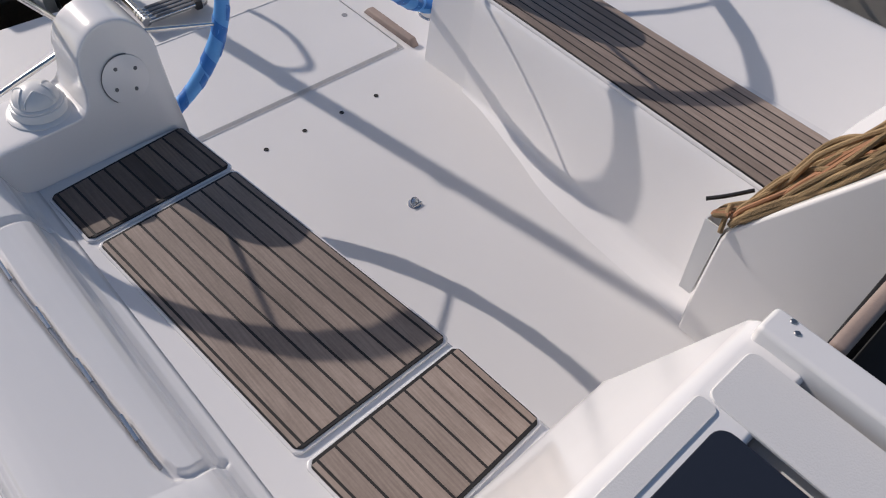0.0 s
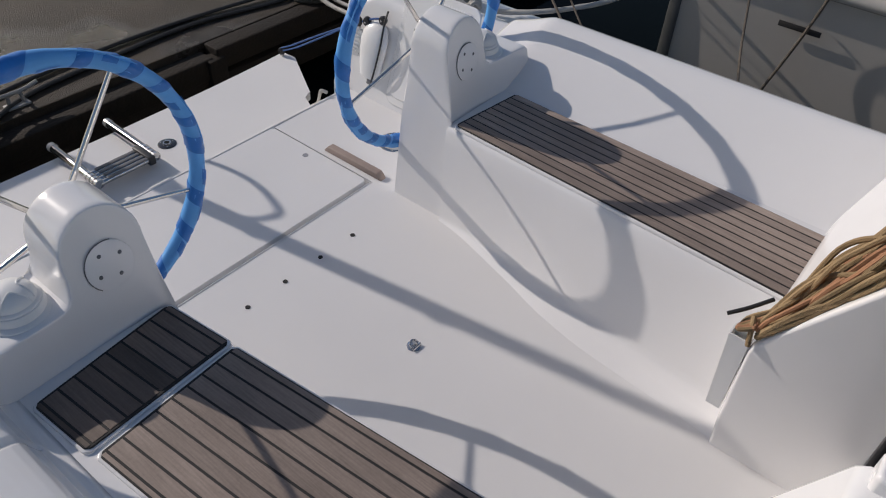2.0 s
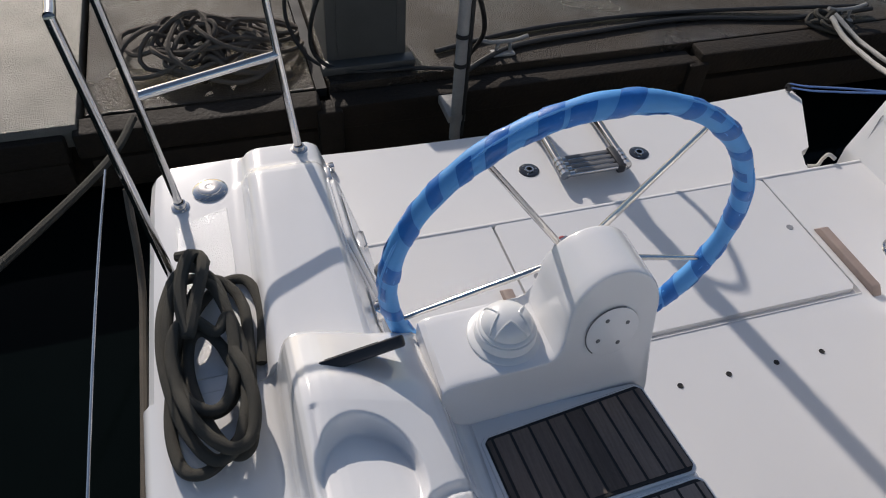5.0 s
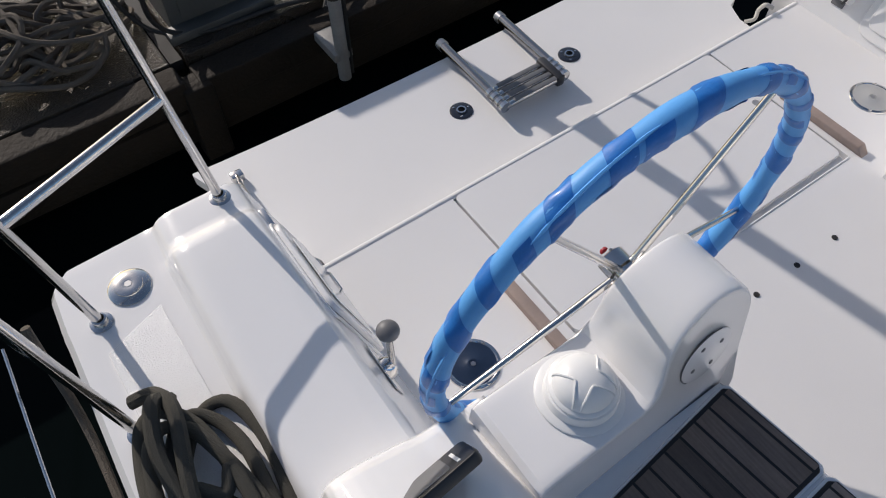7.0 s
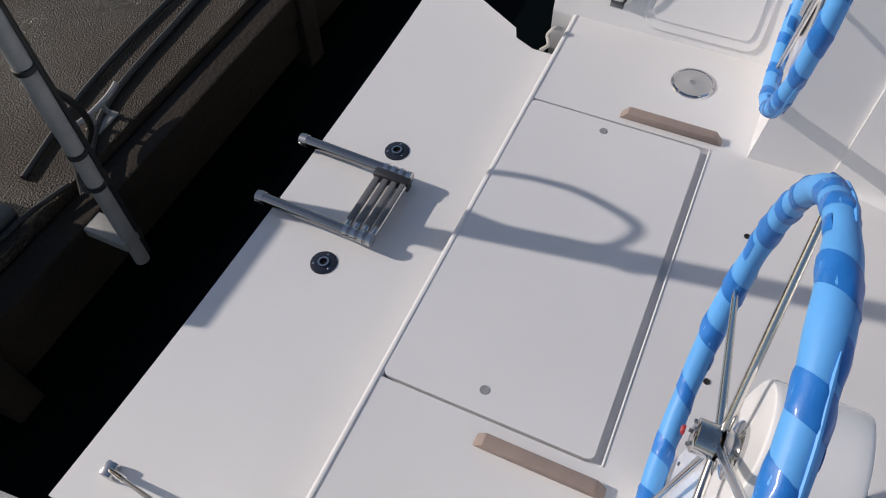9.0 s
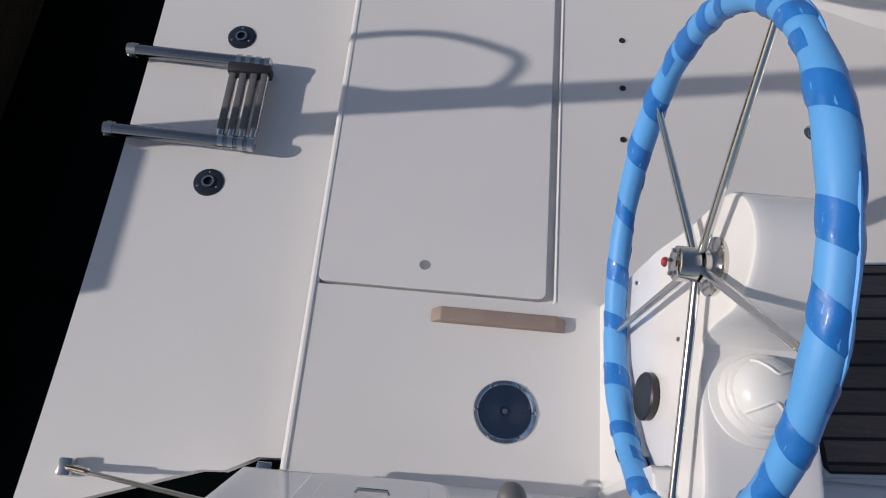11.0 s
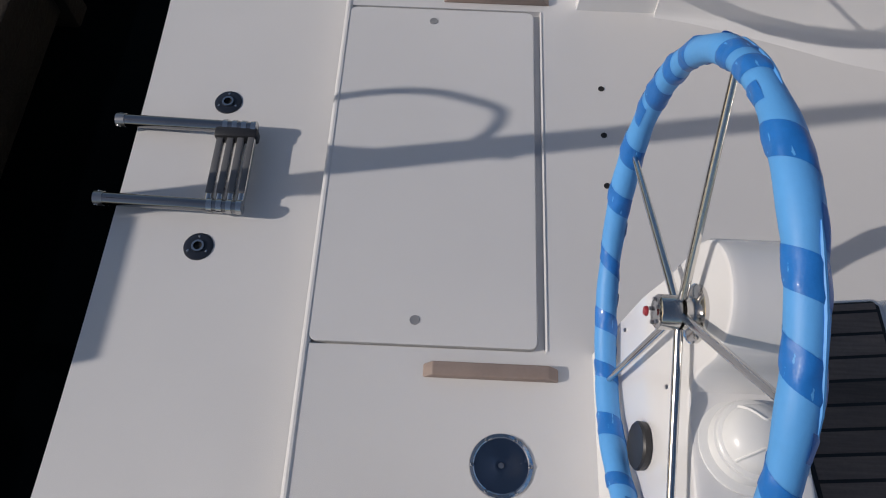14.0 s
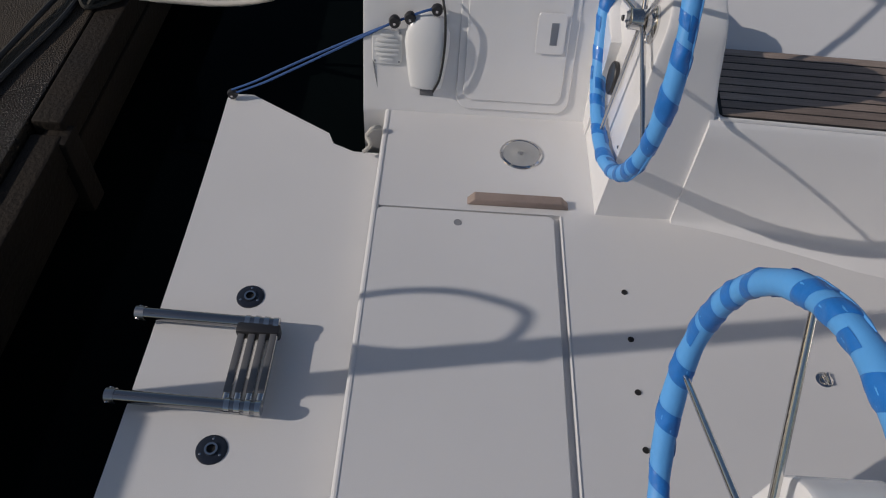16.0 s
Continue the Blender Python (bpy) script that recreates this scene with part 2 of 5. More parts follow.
def tube(points, radius, sides=10, loop=False, caps=True, bm=None, wave=0.0, turns=0.0):
    """A round tube along points; radius may be a number or one for each point. wave, turns: strands of a laid rope."""
    own = bmesh.new()
    pts = [Vector(p) for p in points]
    n = len(pts)
    rings = []
    up = None
    run = 0.0
    for i, p in enumerate(pts):
        a = pts[(i - 1) % n] if loop or i else p
        b = pts[(i + 1) % n] if loop or i < n - 1 else p
        t = (b - a).normalized()
        if up is None:
            up = t.orthogonal().normalized()
        up = (up - t * up.dot(t)).normalized() if (up - t * up.dot(t)).length > 1e-5 else t.orthogonal().normalized()
        side = t.cross(up)
        if i:
            run += (p - pts[i - 1]).length
        r = radius[i] if isinstance(radius, (list, tuple)) else radius
        ring = []
        for k in range(sides):
            ang = 2 * math.pi * k / sides
            rr = r * (1 + wave * math.cos(3 * ang + turns * run))
            ring.append(own.verts.new(p + rr * (math.cos(ang) * up + math.sin(ang) * side)))
        rings.append(ring)
    for i in range(n if loop else n - 1):
        a, b = rings[i], rings[(i + 1) % n]
        for k in range(sides):
            own.faces.new((a[k], a[(k + 1) % sides], b[(k + 1) % sides], b[k]))
    if caps and not loop:
        own.faces.new(rings[0][::-1])
        own.faces.new(rings[-1])
    return merge(bm, own)


def lathe(profile, sides=32, bm=None, m=None):
    """A profile of (radius, height) turned about z; a radius of 0 closes it."""
    own = bmesh.new()
    rings = []
    for r, z in profile:
        if r < 1e-6:
            rings.append([own.verts.new((0, 0, z))])
        else:
            rings.append([own.verts.new((r * math.cos(2 * math.pi * k / sides), r * math.sin(2 * math.pi * k / sides), z)) for k in range(sides)])
    for a, b in zip(rings, rings[1:]):
        for k in range(sides):
            q = [a[k % len(a)], a[(k + 1) % len(a)], b[(k + 1) % len(b)], b[k % len(b)]]
            q = [v for i, v in enumerate(q) if v not in q[:i]]
            if len(q) > 2:
                own.faces.new(q)
    if m is not None:
        moved(own, m)
    return merge(bm, own)


def frame_to(p, normal, spin=0.0):
    """A pose at p whose z points along normal."""
    q = Vector(normal).to_track_quat("Z", "Y").to_matrix().to_4x4()
    return Matrix.Translation(p) @ q @ Matrix.Rotation(spin, 4, "Z")


def rounded(x0, y0, x1, y1, r, n=5):
    """A rectangle's outline with round corners."""
    out = []
    for cx, cy, a0 in ((x1 - r, y1 - r, 0), (x0 + r, y1 - r, 90), (x0 + r, y0 + r, 180), (x1 - r, y0 + r, 270)):
        for k in range(n + 1):
            a = radians(a0 + 90 * k / n)
            out.append((cx + r * math.cos(a), cy + r * math.sin(a)))
    return out


# ---- water and dock ----
WATER_Z = -0.95
bm = bmesh.new()
bmesh.ops.create_grid(bm, x_segments=40, y_segments=40, size=400)
moved(bm, Matrix.Translation((0, 0, WATER_Z)))
solo("water", bm, WATER, "dark still harbour water round the boat", "water", kind="structure")

# dock: deck plates on timber beams
DOCK_Z, DOCK_Y = -0.45, 2.15
dock = thing("dock", "wet concrete and timber dock with weathered edge beams", "dock", at=(0, 2.2, DOCK_Z))
dk = lambda name, b, m, lab="", sm=40: part(name, moved(b, Matrix.Translation((0, -2.2, -DOCK_Z))), m, dock, lab, sm)
bm = box((-0.92, DOCK_Y + 0.16, DOCK_Z - 0.14), (6.0, 7.5, DOCK_Z), 0.012)
dk("deck_slab", bm, DOCKDECK, "wet brown concrete deck")
bm = box((-2.2, DOCK_Y + 0.16, DOCK_Z - 0.14), (-1.0, 7.5, DOCK_Z - 0.01), 0.012)
dk("deck_slab", bm, DOCKDECK, "brown concrete deck")
bm = box((-6.0, DOCK_Y + 0.05, DOCK_Z - 0.12), (-2.23, 7.5, DOCK_Z + 0.02), 0.008)
dk("gangway_plate", bm, METALDECK, "silver textured metal plate")
for x0, x1, dz in ((-6.0, -2.3, -0.02), (-2.26, -0.99, 0.0), (-0.93, 1.35, -0.03), (1.38, 6.0, 0.015)):
    b = box((x0, DOCK_Y, DOCK_Z - 0.17 + dz), (x1, DOCK_Y + 0.15, DOCK_Z - 0.012 + dz), 0.018, 2)
    dk("edge_beam", b, DOCKTIMBER, "worn dark timber edge beam")
    b = box((x0 + 0.05, DOCK_Y + 0.02, DOCK_Z - 0.40), (x1 - 0.02, DOCK_Y + 0.13, DOCK_Z - 0.20), 0.012)
    dk("lower_beam", b, DOCKTIMBER)
for x in (-2.9, -0.95, 1.36, 3.6):
    b = box((x - 0.07, DOCK_Y - 0.03, WATER_Z - 0.3), (x + 0.07, DOCK_Y + 0.10, DOCK_Z - 0.05), 0.015)
    dk("fender_post", b, DOCKTIMBER)
b = box((-6, DOCK_Y + 0.18, WATER_Z - 0.3), (6, 7.4, DOCK_Z - 0.15))
dk("pontoon", b, DOCKTIMBER)
b = box((-0.99, DOCK_Y + 0.2, DOCK_Z - 0.1), (-0.93, 6.0, DOCK_Z - 0.045))
dk("joint", b, RUBBER)


def dock_cleat(x, y):
    """A horn cleat of two legs and a bar."""
    c = thing("dock_cleat", "rusty iron horn cleat on the dock edge", "cleat", "dock cleats", at=(x, y, DOCK_Z))
    part("base", box((-0.07, -0.035, 0), (0.07, 0.035, 0.014), 0.004), PIPE, c)
    for sx in (-0.035, 0.035):
        part("leg", tube([(sx * 1.3, 0, 0.012), (sx, 0, 0.08)], 0.012, 8), PIPE, c)
    part("horn", tube(smooth_path([(-0.15, 0, 0.105), (-0.07, 0, 0.085), (0.07, 0, 0.085), (0.15, 0, 0.105)], 4), 0.013, 8), PIPE, c)


dock_cleat(0.15, DOCK_Y + 0.27)
dock_cleat(2.55, DOCK_Y + 0.2)

# grey supply box, leaning, with panel and cable
pb = thing("power_box", "weathered grey dock supply cabinet with a sloping panel", "box", at=(-0.67, 2.72, DOCK_Z))
part("body", prism([(-0.25, 0), (0.20, 0), (0.20, 1.09), (0.02, 1.175), (-0.25, 0.70)], -0.23, 0.23, 0, 0.012), BOXGREY, pb)
part("panel", prism([(-0.262, 0.08), (-0.252, 0.08), (-0.252, 0.50), (-0.262, 0.50)], -0.17, 0.17, 0, 0.003), BOXGREY, pb, "dull grey front panel")
part("ledge", box((-0.27, -0.33, 0), (0.27, -0.24, 0.05), 0.008), BOXGREY, pb)
part("lid", box((-0.245, -0.29, 0.50), (0.245, -0.27, 0.54), 0.006), BLACK, pb)

# pole with taped cables and a hanging loop
POLE = Vector((-0.280, 1.97, 0))
pole = thing("dock_pole", "weathered grey pipe post with taped black cables", "post", at=(POLE.x, POLE.y, DOCK_Z - 0.3))
part("mount", box((-0.05, -0.02, 0.20), (0.05, 0.20, 0.25), 0.008), PIPE, pole, "grey mounting bracket")
part("pipe", tube([(0, 0, 0.08), (0, 0, 1.2), (0.012, 0, 2.80)], 0.031, 20), PIPE, pole)
for z in (0.55, 0.72, 1.1, 1.34, 1.75, 2.2):
    part("band", lathe([(0.0315, z), (0.036, z + 0.003), (0.036, z + 0.022), (0.0315, z + 0.025)], 20), CORD, pole)
part("cable", tube(smooth_path([(0.036, -0.01, 0.10), (0.040, -0.01, 0.8), (0.038, 0.0, 1.6), (0.036, 0, 2.5)], 6), 0.012, 8), CORD, pole)
part("cable_loop", tube(smooth_path([(0.04, 0, 1.71), (0.08, 0, 1.74), (0.145, 0, 1.75), (0.20, 0, 1.70), (0.25, 0, 1.62), (0.262, 0, 1.52), (0.235, 0, 1.44), (0.15, 0, 1.41), (0.08, 0, 1.45), (0.036, 0, 1.55)], 6), 0.013, 8), CORD, pole)
part("cable_tail", tube(smooth_path([(0.036, 0, 1.0), (0.10, 0.02, 0.86), (0.15, 0.10, 0.66), (0.13, 0.28, 0.40), (0.06, 0.24, 0.316)], 6), 0.013, 8), CORD, pole)
part("cap", lathe([(0, 2.80), (0.05, 2.80), (0.05, 2.83), (0, 2.85)], 20), CORD, pole)


def cable(name, pts, r, mat, label, cat="cable", wave=0, turns=0, sides=8, group=""):
    return solo(name, tube(smooth_path(pts, 8), r, sides, wave=wave, turns=turns), mat, label, cat, group)


cz = DOCK_Z + 0.016
cable("power_cable", [(-0.22, 2.2, cz), (0.2, 2.45, cz), (0.8, 2.52, cz), (1.5, 2.55, cz), (2.2, 2.42, cz), (2.8, 2.38, cz + 0.03)], 0.016, CORD, "black power cable lying along the dock")
cable("power_cable", [(-0.25, 2.5, cz), (0.3, 2.62, cz), (1.0, 2.66, cz), (1.7, 2.62, cz), (2.8, 2.42, cz + 0.03)], 0.014, CORD, "black power cable lying along the dock")
cable("power_cable", [(-0.75, 2.45, 0.25), (-0.95, 2.4, 0.0), (-0.98, 2.42, -0.3), (-0.8, 2.4, cz), (-0.4, 2.35, cz), (-0.2, 2.3, cz)], 0.012, CORD, "black cable hanging from the supply box")
cable("power_cable", [(-1.0, 2.6, 0.3), (-1.1, 2.55, -0.1), (-1.02, 2.5, -0.35), (-0.9, 2.45, cz)], 0.011, CORD, "black cable hanging from the supply box")


def tangle(name, centre, rx, ry, rz, n, r, mat, label, cat, seed, sides=6):
    """A heap of rope: one long line that wanders in loops."""
    rnd = random.Random(seed)
    pts = []
    ang = 0.0
    cx, cy = 0.0, 0.0
    for i in range(n):
        ang += rnd.uniform(0.55, 1.15)
        if i % 9 == 0:
            cx, cy = rnd.uniform(-0.45, 0.45), rnd.uniform(-0.45, 0.45)
            rad = rnd.uniform(0.25, 0.6)
        x = cx + rad * math.cos(ang) * rnd.uniform(0.8, 1.15)
        y = cy + rad * math.sin(ang) * rnd.uniform(0.8, 1.15)
        top = max(0.0, 1 - (x * x + y * y))
        pts.append((centre[0] + rx * x, centre[1] + ry * y, centre[2] + r + rz * top * rnd.random()))
    return solo(name, tube(smooth_path(pts, 4), r, sides), mat, label, cat)


tangle("loose_rope", (-1.55, 2.75, DOCK_Z), 0.62, 0.40, 0.22, 110, 0.014, ROPEGREY, "tangled heap of weathered rope on the dock", "rope", 3)
cable("mooring_rope", [(2.35, 2.25, DOCK_Z + 0.1), (2.3, 1.95, -0.38), (2.1, 1.3, -0.2), (1.72, 0.72, 0.40)], 0.016, ROPEWHITE, "white twisted mooring rope from boat to dock", "rope", 0.12, 160, 9)
cable("mooring_rope", [(2.4, 2.28, DOCK_Z + 0.1), (2.42, 1.95, -0.4), (2.3, 1.35, -0.25), (1.75, 0.66, 0.40)], 0.014, ROPEWHITE, "white twisted mooring rope from boat to dock", "rope", 0.12, 160, 9)
tangle("rope_knot", (2.4, 2.3, DOCK_Z), 0.16, 0.14, 0.12, 40, 0.016, ROPEDARK, "knotted dark rope round the dock cleat", "rope", 8)
cable("mooring_rope", [(-1.95, 2.18, -0.42), (-2.1, 1.7, -0.36), (-2.6, 0.7, -0.15), (-3.3, -0.7, 0.25)], 0.02, ROPEDARK, "dark braided mooring rope leading off the dock", "rope")
sg = thing("blue_sign", "small blue board with pale lettering bars on the dock", "sign", at=(3.1, 2.3, DOCK_Z))
part("board", box((-0.22, 0, 0.25), (0.22, 0.015, 0.55), 0.004), SIGNBLUE, sg)
part("post", box((-0.012, 0.015, 0), (0.012, 0.04, 0.5), 0.004), CORD, sg)
for i, (a, b) in enumerate(((-0.16, 0.16), (-0.12, 0.14))):
    part("lettering", box((a, -0.003, 0.42 - 0.08 * i), (b, 0.0, 0.46 - 0.08 * i)), WHITEP, sg, "pale unreadable bar")

# ---- hull, floor, platform ----
DECK = 0.33
floor_bm = box((-1.12, -2.05, -0.06), (1.12, -0.018, 0.0))
box((-1.12, -0.018, -0.06), (-0.605, 0.628, 0.0), bm=floor_bm)
box((0.588, -0.018, -0.06), (1.12, 0.628, 0.0), bm=floor_bm)
box((-0.605, -0.018, -0.06), (0.588, 0.628, -0.022), bm=floor_bm)
box((-0.605, 0.617, -0.022), (0.588, 0.628, -0.003), bm=floor_bm)
tube([(-1.085, 0.6195, -0.008), (1.085, 0.6195, -0.008)], 0.0125, 12, bm=floor_bm)
tube([(-0.60, -0.0215, -0.0005), (0.583, -0.0215, -0.0005)], 0.0035, 8, bm=floor_bm)
cockpit = solo("floor", floor_bm, GRIP, "white moulded nonskid cockpit floor", "floor", kind="structure", smooth=None)
for x in (0.276, 0.099, -0.081, -0.258):
    part("floor_insert", lathe([(0, 0.0012), (0.0065, 0.0012), (0.0085, 0.003), (0.0098, 0.0012), (0.0098, -0.001)], 16, m=Matrix.Translation((x, -0.207, 0))), RUBBER, cockpit, "small dark threaded insert")

hatch = thing("floor_hatch", "flush white lift-up cockpit floor hatch", "hatch", at=(0, 0.3, -0.022))
b = prism(rounded(-0.597, 0.004, 0.580, 0.613, 0.022), 0.0, 0.024, 2, 0.003, 2)
part("panel", moved(b, Matrix.Translation((0, -0.3, 0))), GRIP, hatch)
for x in (0.527, -0.528):
    part("finger_plug", lathe([(0, 0.0255), (0.011, 0.0255), (0.013, 0.026), (0.014, 0.024)], 20, m=Matrix.Translation((x, 0.034, 0))), PLUG, hatch, "round grey plug")

lt = thing("lift_ring", "chrome flush lift ring in the cockpit floor", "latch", at=(0.0, -0.77, 0.0))
part("plate", lathe([(0, 0.003), (0.022, 0.003), (0.026, 0.001), (0.026, 0)], 24), STEEL, lt)
part("ring", tube([(0.016 * math.cos(a * math.pi / 8), 0.012 * math.sin(a * math.pi / 8), 0.010 + 0.009 * math.sin(a * math.pi / 8)) for a in range(16)], 0.0035, 8, loop=True), STEEL, lt)
part("barrel", tube([(-0.02, -0.012, 0.006), (0.02, -0.012, 0.006)], 0.005, 8), STEEL, lt)


def foot_chock(x):
    c = thing("foot_chock", "bare hardwood foot brace fixed to the cockpit floor", "chock", "foot chocks", at=(x, 0.13, 0))
    part("bar", prism([(-0.180, 0), (0.175, 0), (0.150, 0.030), (-0.152, 0.030)], -0.019, 0.019, 0, 0.004), TAN, c)


foot_chock(-0.666)
foot_chock(0.632)


def deck_plate(x, y, face, label):
    c = thing("deck_plate", label, "deck plate", "deck plates", at=(x, y, 0))
    part("ring", lathe([(0.066, 0.004), (0.070, 0.006), (0.078, 0.004), (0.080, 0.0)], 48), STEEL, c)
    part("cover", lathe([(0, 0.0045), (0.012, 0.0045), (0.012, 0.006), (0.018, 0.006), (0.020, 0.0045), (0.067, 0.0045), (0.067, 0)], 48), face, c)
    for k in range(6):
        a = math.pi / 6 + k * math.pi / 3
        part("screw", lathe([(0, 0.0085), (0.004, 0.008), (0.0055, 0.005)], 10, m=Matrix.Translation((0.072 * math.cos(a), 0.072 * math.sin(a), 0))), STEEL, c)
    part("key", lathe([(0, 0.007), (0.007, 0.0068), (0.008, 0.0045)], 6), DULL, c)


deck_plate(-0.90, 0.098, material("navy_enamel", (0.02, 0.035, 0.07), 0.25, 0.2, 0.1, 5, 60, 0.02), "round dark blue screw-down deck plate on the cockpit floor")
deck_plate(0.884, 0.110, material("satin_plate", (0.46, 0.46, 0.455), 0.5, 0.35, 0.1, 5, 90, 0.05), "round stainless screw-down deck plate on the cockpit floor")


def plat_z(x, y):
    return -0.092 - 0.03 * (y - 0.65) + 0.012 * (abs(x) / 1.15) ** 3


pf = thing("swim_platform", "white fold-down transom swim platform, lowered", "swim platform", at=(0, 0.66, -0.07))
bm = bmesh.new()
ends = [0.93, 0.935, 0.975, 1.03, 1.10, 1.17, 1.19, 1.215, 1.236]
xs = [-1.238, -1.205, -1.17, -1.13, -1.095, -1.092, -1.053, -1.05, -0.98] + [-0.90 + 1.80 * i / 22 for i in range(23)] + ends
top, bot = [], []
for i, x in enumerate(xs):
    ax = abs(x)
    if x > 0:
        y0 = 0.642 if ax < 0.932 else (0.74 + (ax - 0.935) * 2.1 if ax < 0.976 else 0.824 + (ax - 0.976) * 0.43 if ax < 1.031 else 0.847 + (ax - 1.03) * 1.65)
    else:
        y0 = 0.642 if ax < 1.051 else (0.70 + (ax - 1.05) * 2.0 if ax < 1.093 else 0.83 + (ax - 1.09) * 3.0)
    y1 = 1.272 + 0.016 * (ax / 1.2) ** 2
    y0 = min(y0, y1 - 0.015)
    ys = [y0 + (y1 - y0) * j / 10 for j in range(11)]
    top.append([bm.verts.new((x, y, plat_z(x, y))) for y in ys])
    bot.append([bm.verts.new((x, y, plat_z(x, y) - 0.045)) for y in ys])
for i in range(40):
    for j in range(10):
        bm.faces.new((top[i][j], top[i + 1][j], top[i + 1][j + 1], top[i][j + 1]))
        bm.faces.new((bot[i][j], bot[i][j + 1], bot[i + 1][j + 1], bot[i + 1][j]))
    bm.faces.new((top[i][0], bot[i][0], bot[i + 1][0], top[i + 1][0]))
    bm.faces.new((top[i][10], top[i + 1][10], bot[i + 1][10], bot[i][10]))
for g in (0, 40):
    for j in range(10):
        bm.faces.new((top[g][j], top[g][j + 1], bot[g][j + 1], bot[g][j]))
bmesh.ops.recalc_face_normals(bm, faces=bm.faces)
bevel(bm, 0.007, 2, 50)
part("panel", moved(bm, Matrix.Translation((0, -0.66, 0.07))), GRIP, pf)
for x, y in ((0.240, 0.994), (-0.288, 0.993)):
    z = plat_z(x, y)
    m = Matrix.Translation((x, y - 0.66, z + 0.07)) @ Matrix.Rotation(-math.atan(0.03), 4, "X")
    sk = part("socket", lathe([(0.020, 0.004), (0.040, 0.005), (0.044, 0.003), (0.045, 0)], 32, m=m), SMOKE, pf, "round dark socket with a bright tube")
    part("tube", lathe([(0.012, -0.002), (0.013, 0.010), (0.019, 0.010), (0.020, 0.003)], 24, m=m), STEEL, sk)
    # flat black disc stands in for the shaded bore of the tube
    part("core", lathe([(0, 0.001), (0.0135, 0.001)], 16, m=m), SHADEBLACK, sk)
    for k in range(3):
        a = k * 2 * math.pi / 3
        part("screw", lathe([(0, 0.0075), (0.004, 0.0055)], 8, m=m @ Matrix.Translation((0.032 * math.cos(a), 0.032 * math.sin(a), 0))), STEEL, sk)

ld = thing("boarding_ladder", "folded stainless telescopic boarding ladder with black strap", "ladder", at=(0.03, 1.1, plat_z(0, 1.1)))
lm = Matrix.Translation((0.03, 1.1, plat_z(0, 1.1))).inverted()
LZ = lambda y: plat_z(0, y) + 0.034 + (1.31 - y) * 0.04
for x0, x1 in ((-0.152, -0.180), (0.136, 0.104)):
    b = tube([(x0, 1.315, LZ(1.31)), (x1, 0.868, LZ(0.87))], [0.0205, 0.0190], 18)
    rail = part("rail", moved(b, lm), CHROME, ld)
    for y in (0.875, 0.905, 0.935, 0.965):
        f = (1.315 - y) / 0.447
        b = tube([(x0 + (x1 - x0) * f, y - 0.008, LZ(y)), (x0 + (x1 - x0) * f, y + 0.008, LZ(y))], 0.0225, 14)
        part("collar", moved(b, lm), STEEL, rail)
    b = tube([(x0, 1.297, LZ(1.30)), (x0, 1.325, LZ(1.315))], 0.0225, 14)
    part("end_cap", moved(b, lm), DULL, rail)
    b = tube([(x0 - 0.026, 1.318, LZ(1.31)), (x0 + 0.026, 1.318, LZ(1.31))], 0.006, 8)
    part("pivot_pin", moved(b, lm), STEEL, rail)
    b = prism([(1.285, plat_z(0, 1.2) + 0.020), (1.06, plat_z(0, 1.06) + 0.002), (1.265, plat_z(0, 1.2) + 0.002)], x0 - 0.006, x0 + 0.006, 0)
    part("hinge_plate", moved(b, lm), DULL, rail)
for y in (0.877, 0.910, 0.943, 0.976):
    b = tube([(-0.170, y, LZ(y) - 0.004), (0.110, y, LZ(y) - 0.004)], 0.0125, 12)
    rung = part("rung", moved(b, lm), STEEL, ld)
    b = box((-0.135, y - 0.010, LZ(y) + 0.006), (0.072, y + 0.010, LZ(y) + 0.011), 0.002)
    part("tread", moved(b, lm), GREYPL, rung, "dark ribbed tread strip")
b = box((0.062, 0.860, LZ(0.93) - 0.026), (0.098, 0.994, LZ(0.93) + 0.020), 0.008)
part("strap", moved(b, lm), BLACK, ld, "black webbing strap")


# ---- the moulded sides ----
LID_SEAM = [(1.106, -0.585), (1.15, -0.598), (1.18, -0.606), (1.222, -0.628), (1.238, -0.66), (1.240, -0.85), (1.226, -1.1), (1.208, -1.385), (1.196, -1.425), (1.17, -1.436), (1.14, -1.428), (1.10, -1.405)]
EDGE_SEAM = [(1.408, -0.41), (1.414, -0.60), (1.418, -1.0), (1.420, -1.44)]


def sunk(x, y):
    """Depth of the cup-shaped hollow and of the seams in the starboard back rest."""
    e = math.hypot((x - 1.325) / 0.108, (y + 0.568) / 0.138)
    k = max(0.0, min(1.0, (1.0 - e) / 0.17))
    deep = (0.004 + 0.048 * max(0.0, (y + 0.706) / 0.276)) * k * k * (3 - 2 * k)
    for seam, wide, sink in ((LID_SEAM, 0.012, 0.013), (EDGE_SEAM, 0.007, 0.006)):
        near = 1.0
        for (ax, ay), (bx, by) in zip(seam, seam[1:]):
            t = max(0.0, min(1.0, ((x - ax) * (bx - ax) + (y - ay) * (by - ay)) / ((bx - ax) ** 2 + (by - ay) ** 2)))
            near = min(near, math.hypot(x - ax - (bx - ax) * t, y - ay - (by - ay) * t))
        deep = max(deep, sink * max(0.0, 1 - (near / wide) ** 2))
    return deep


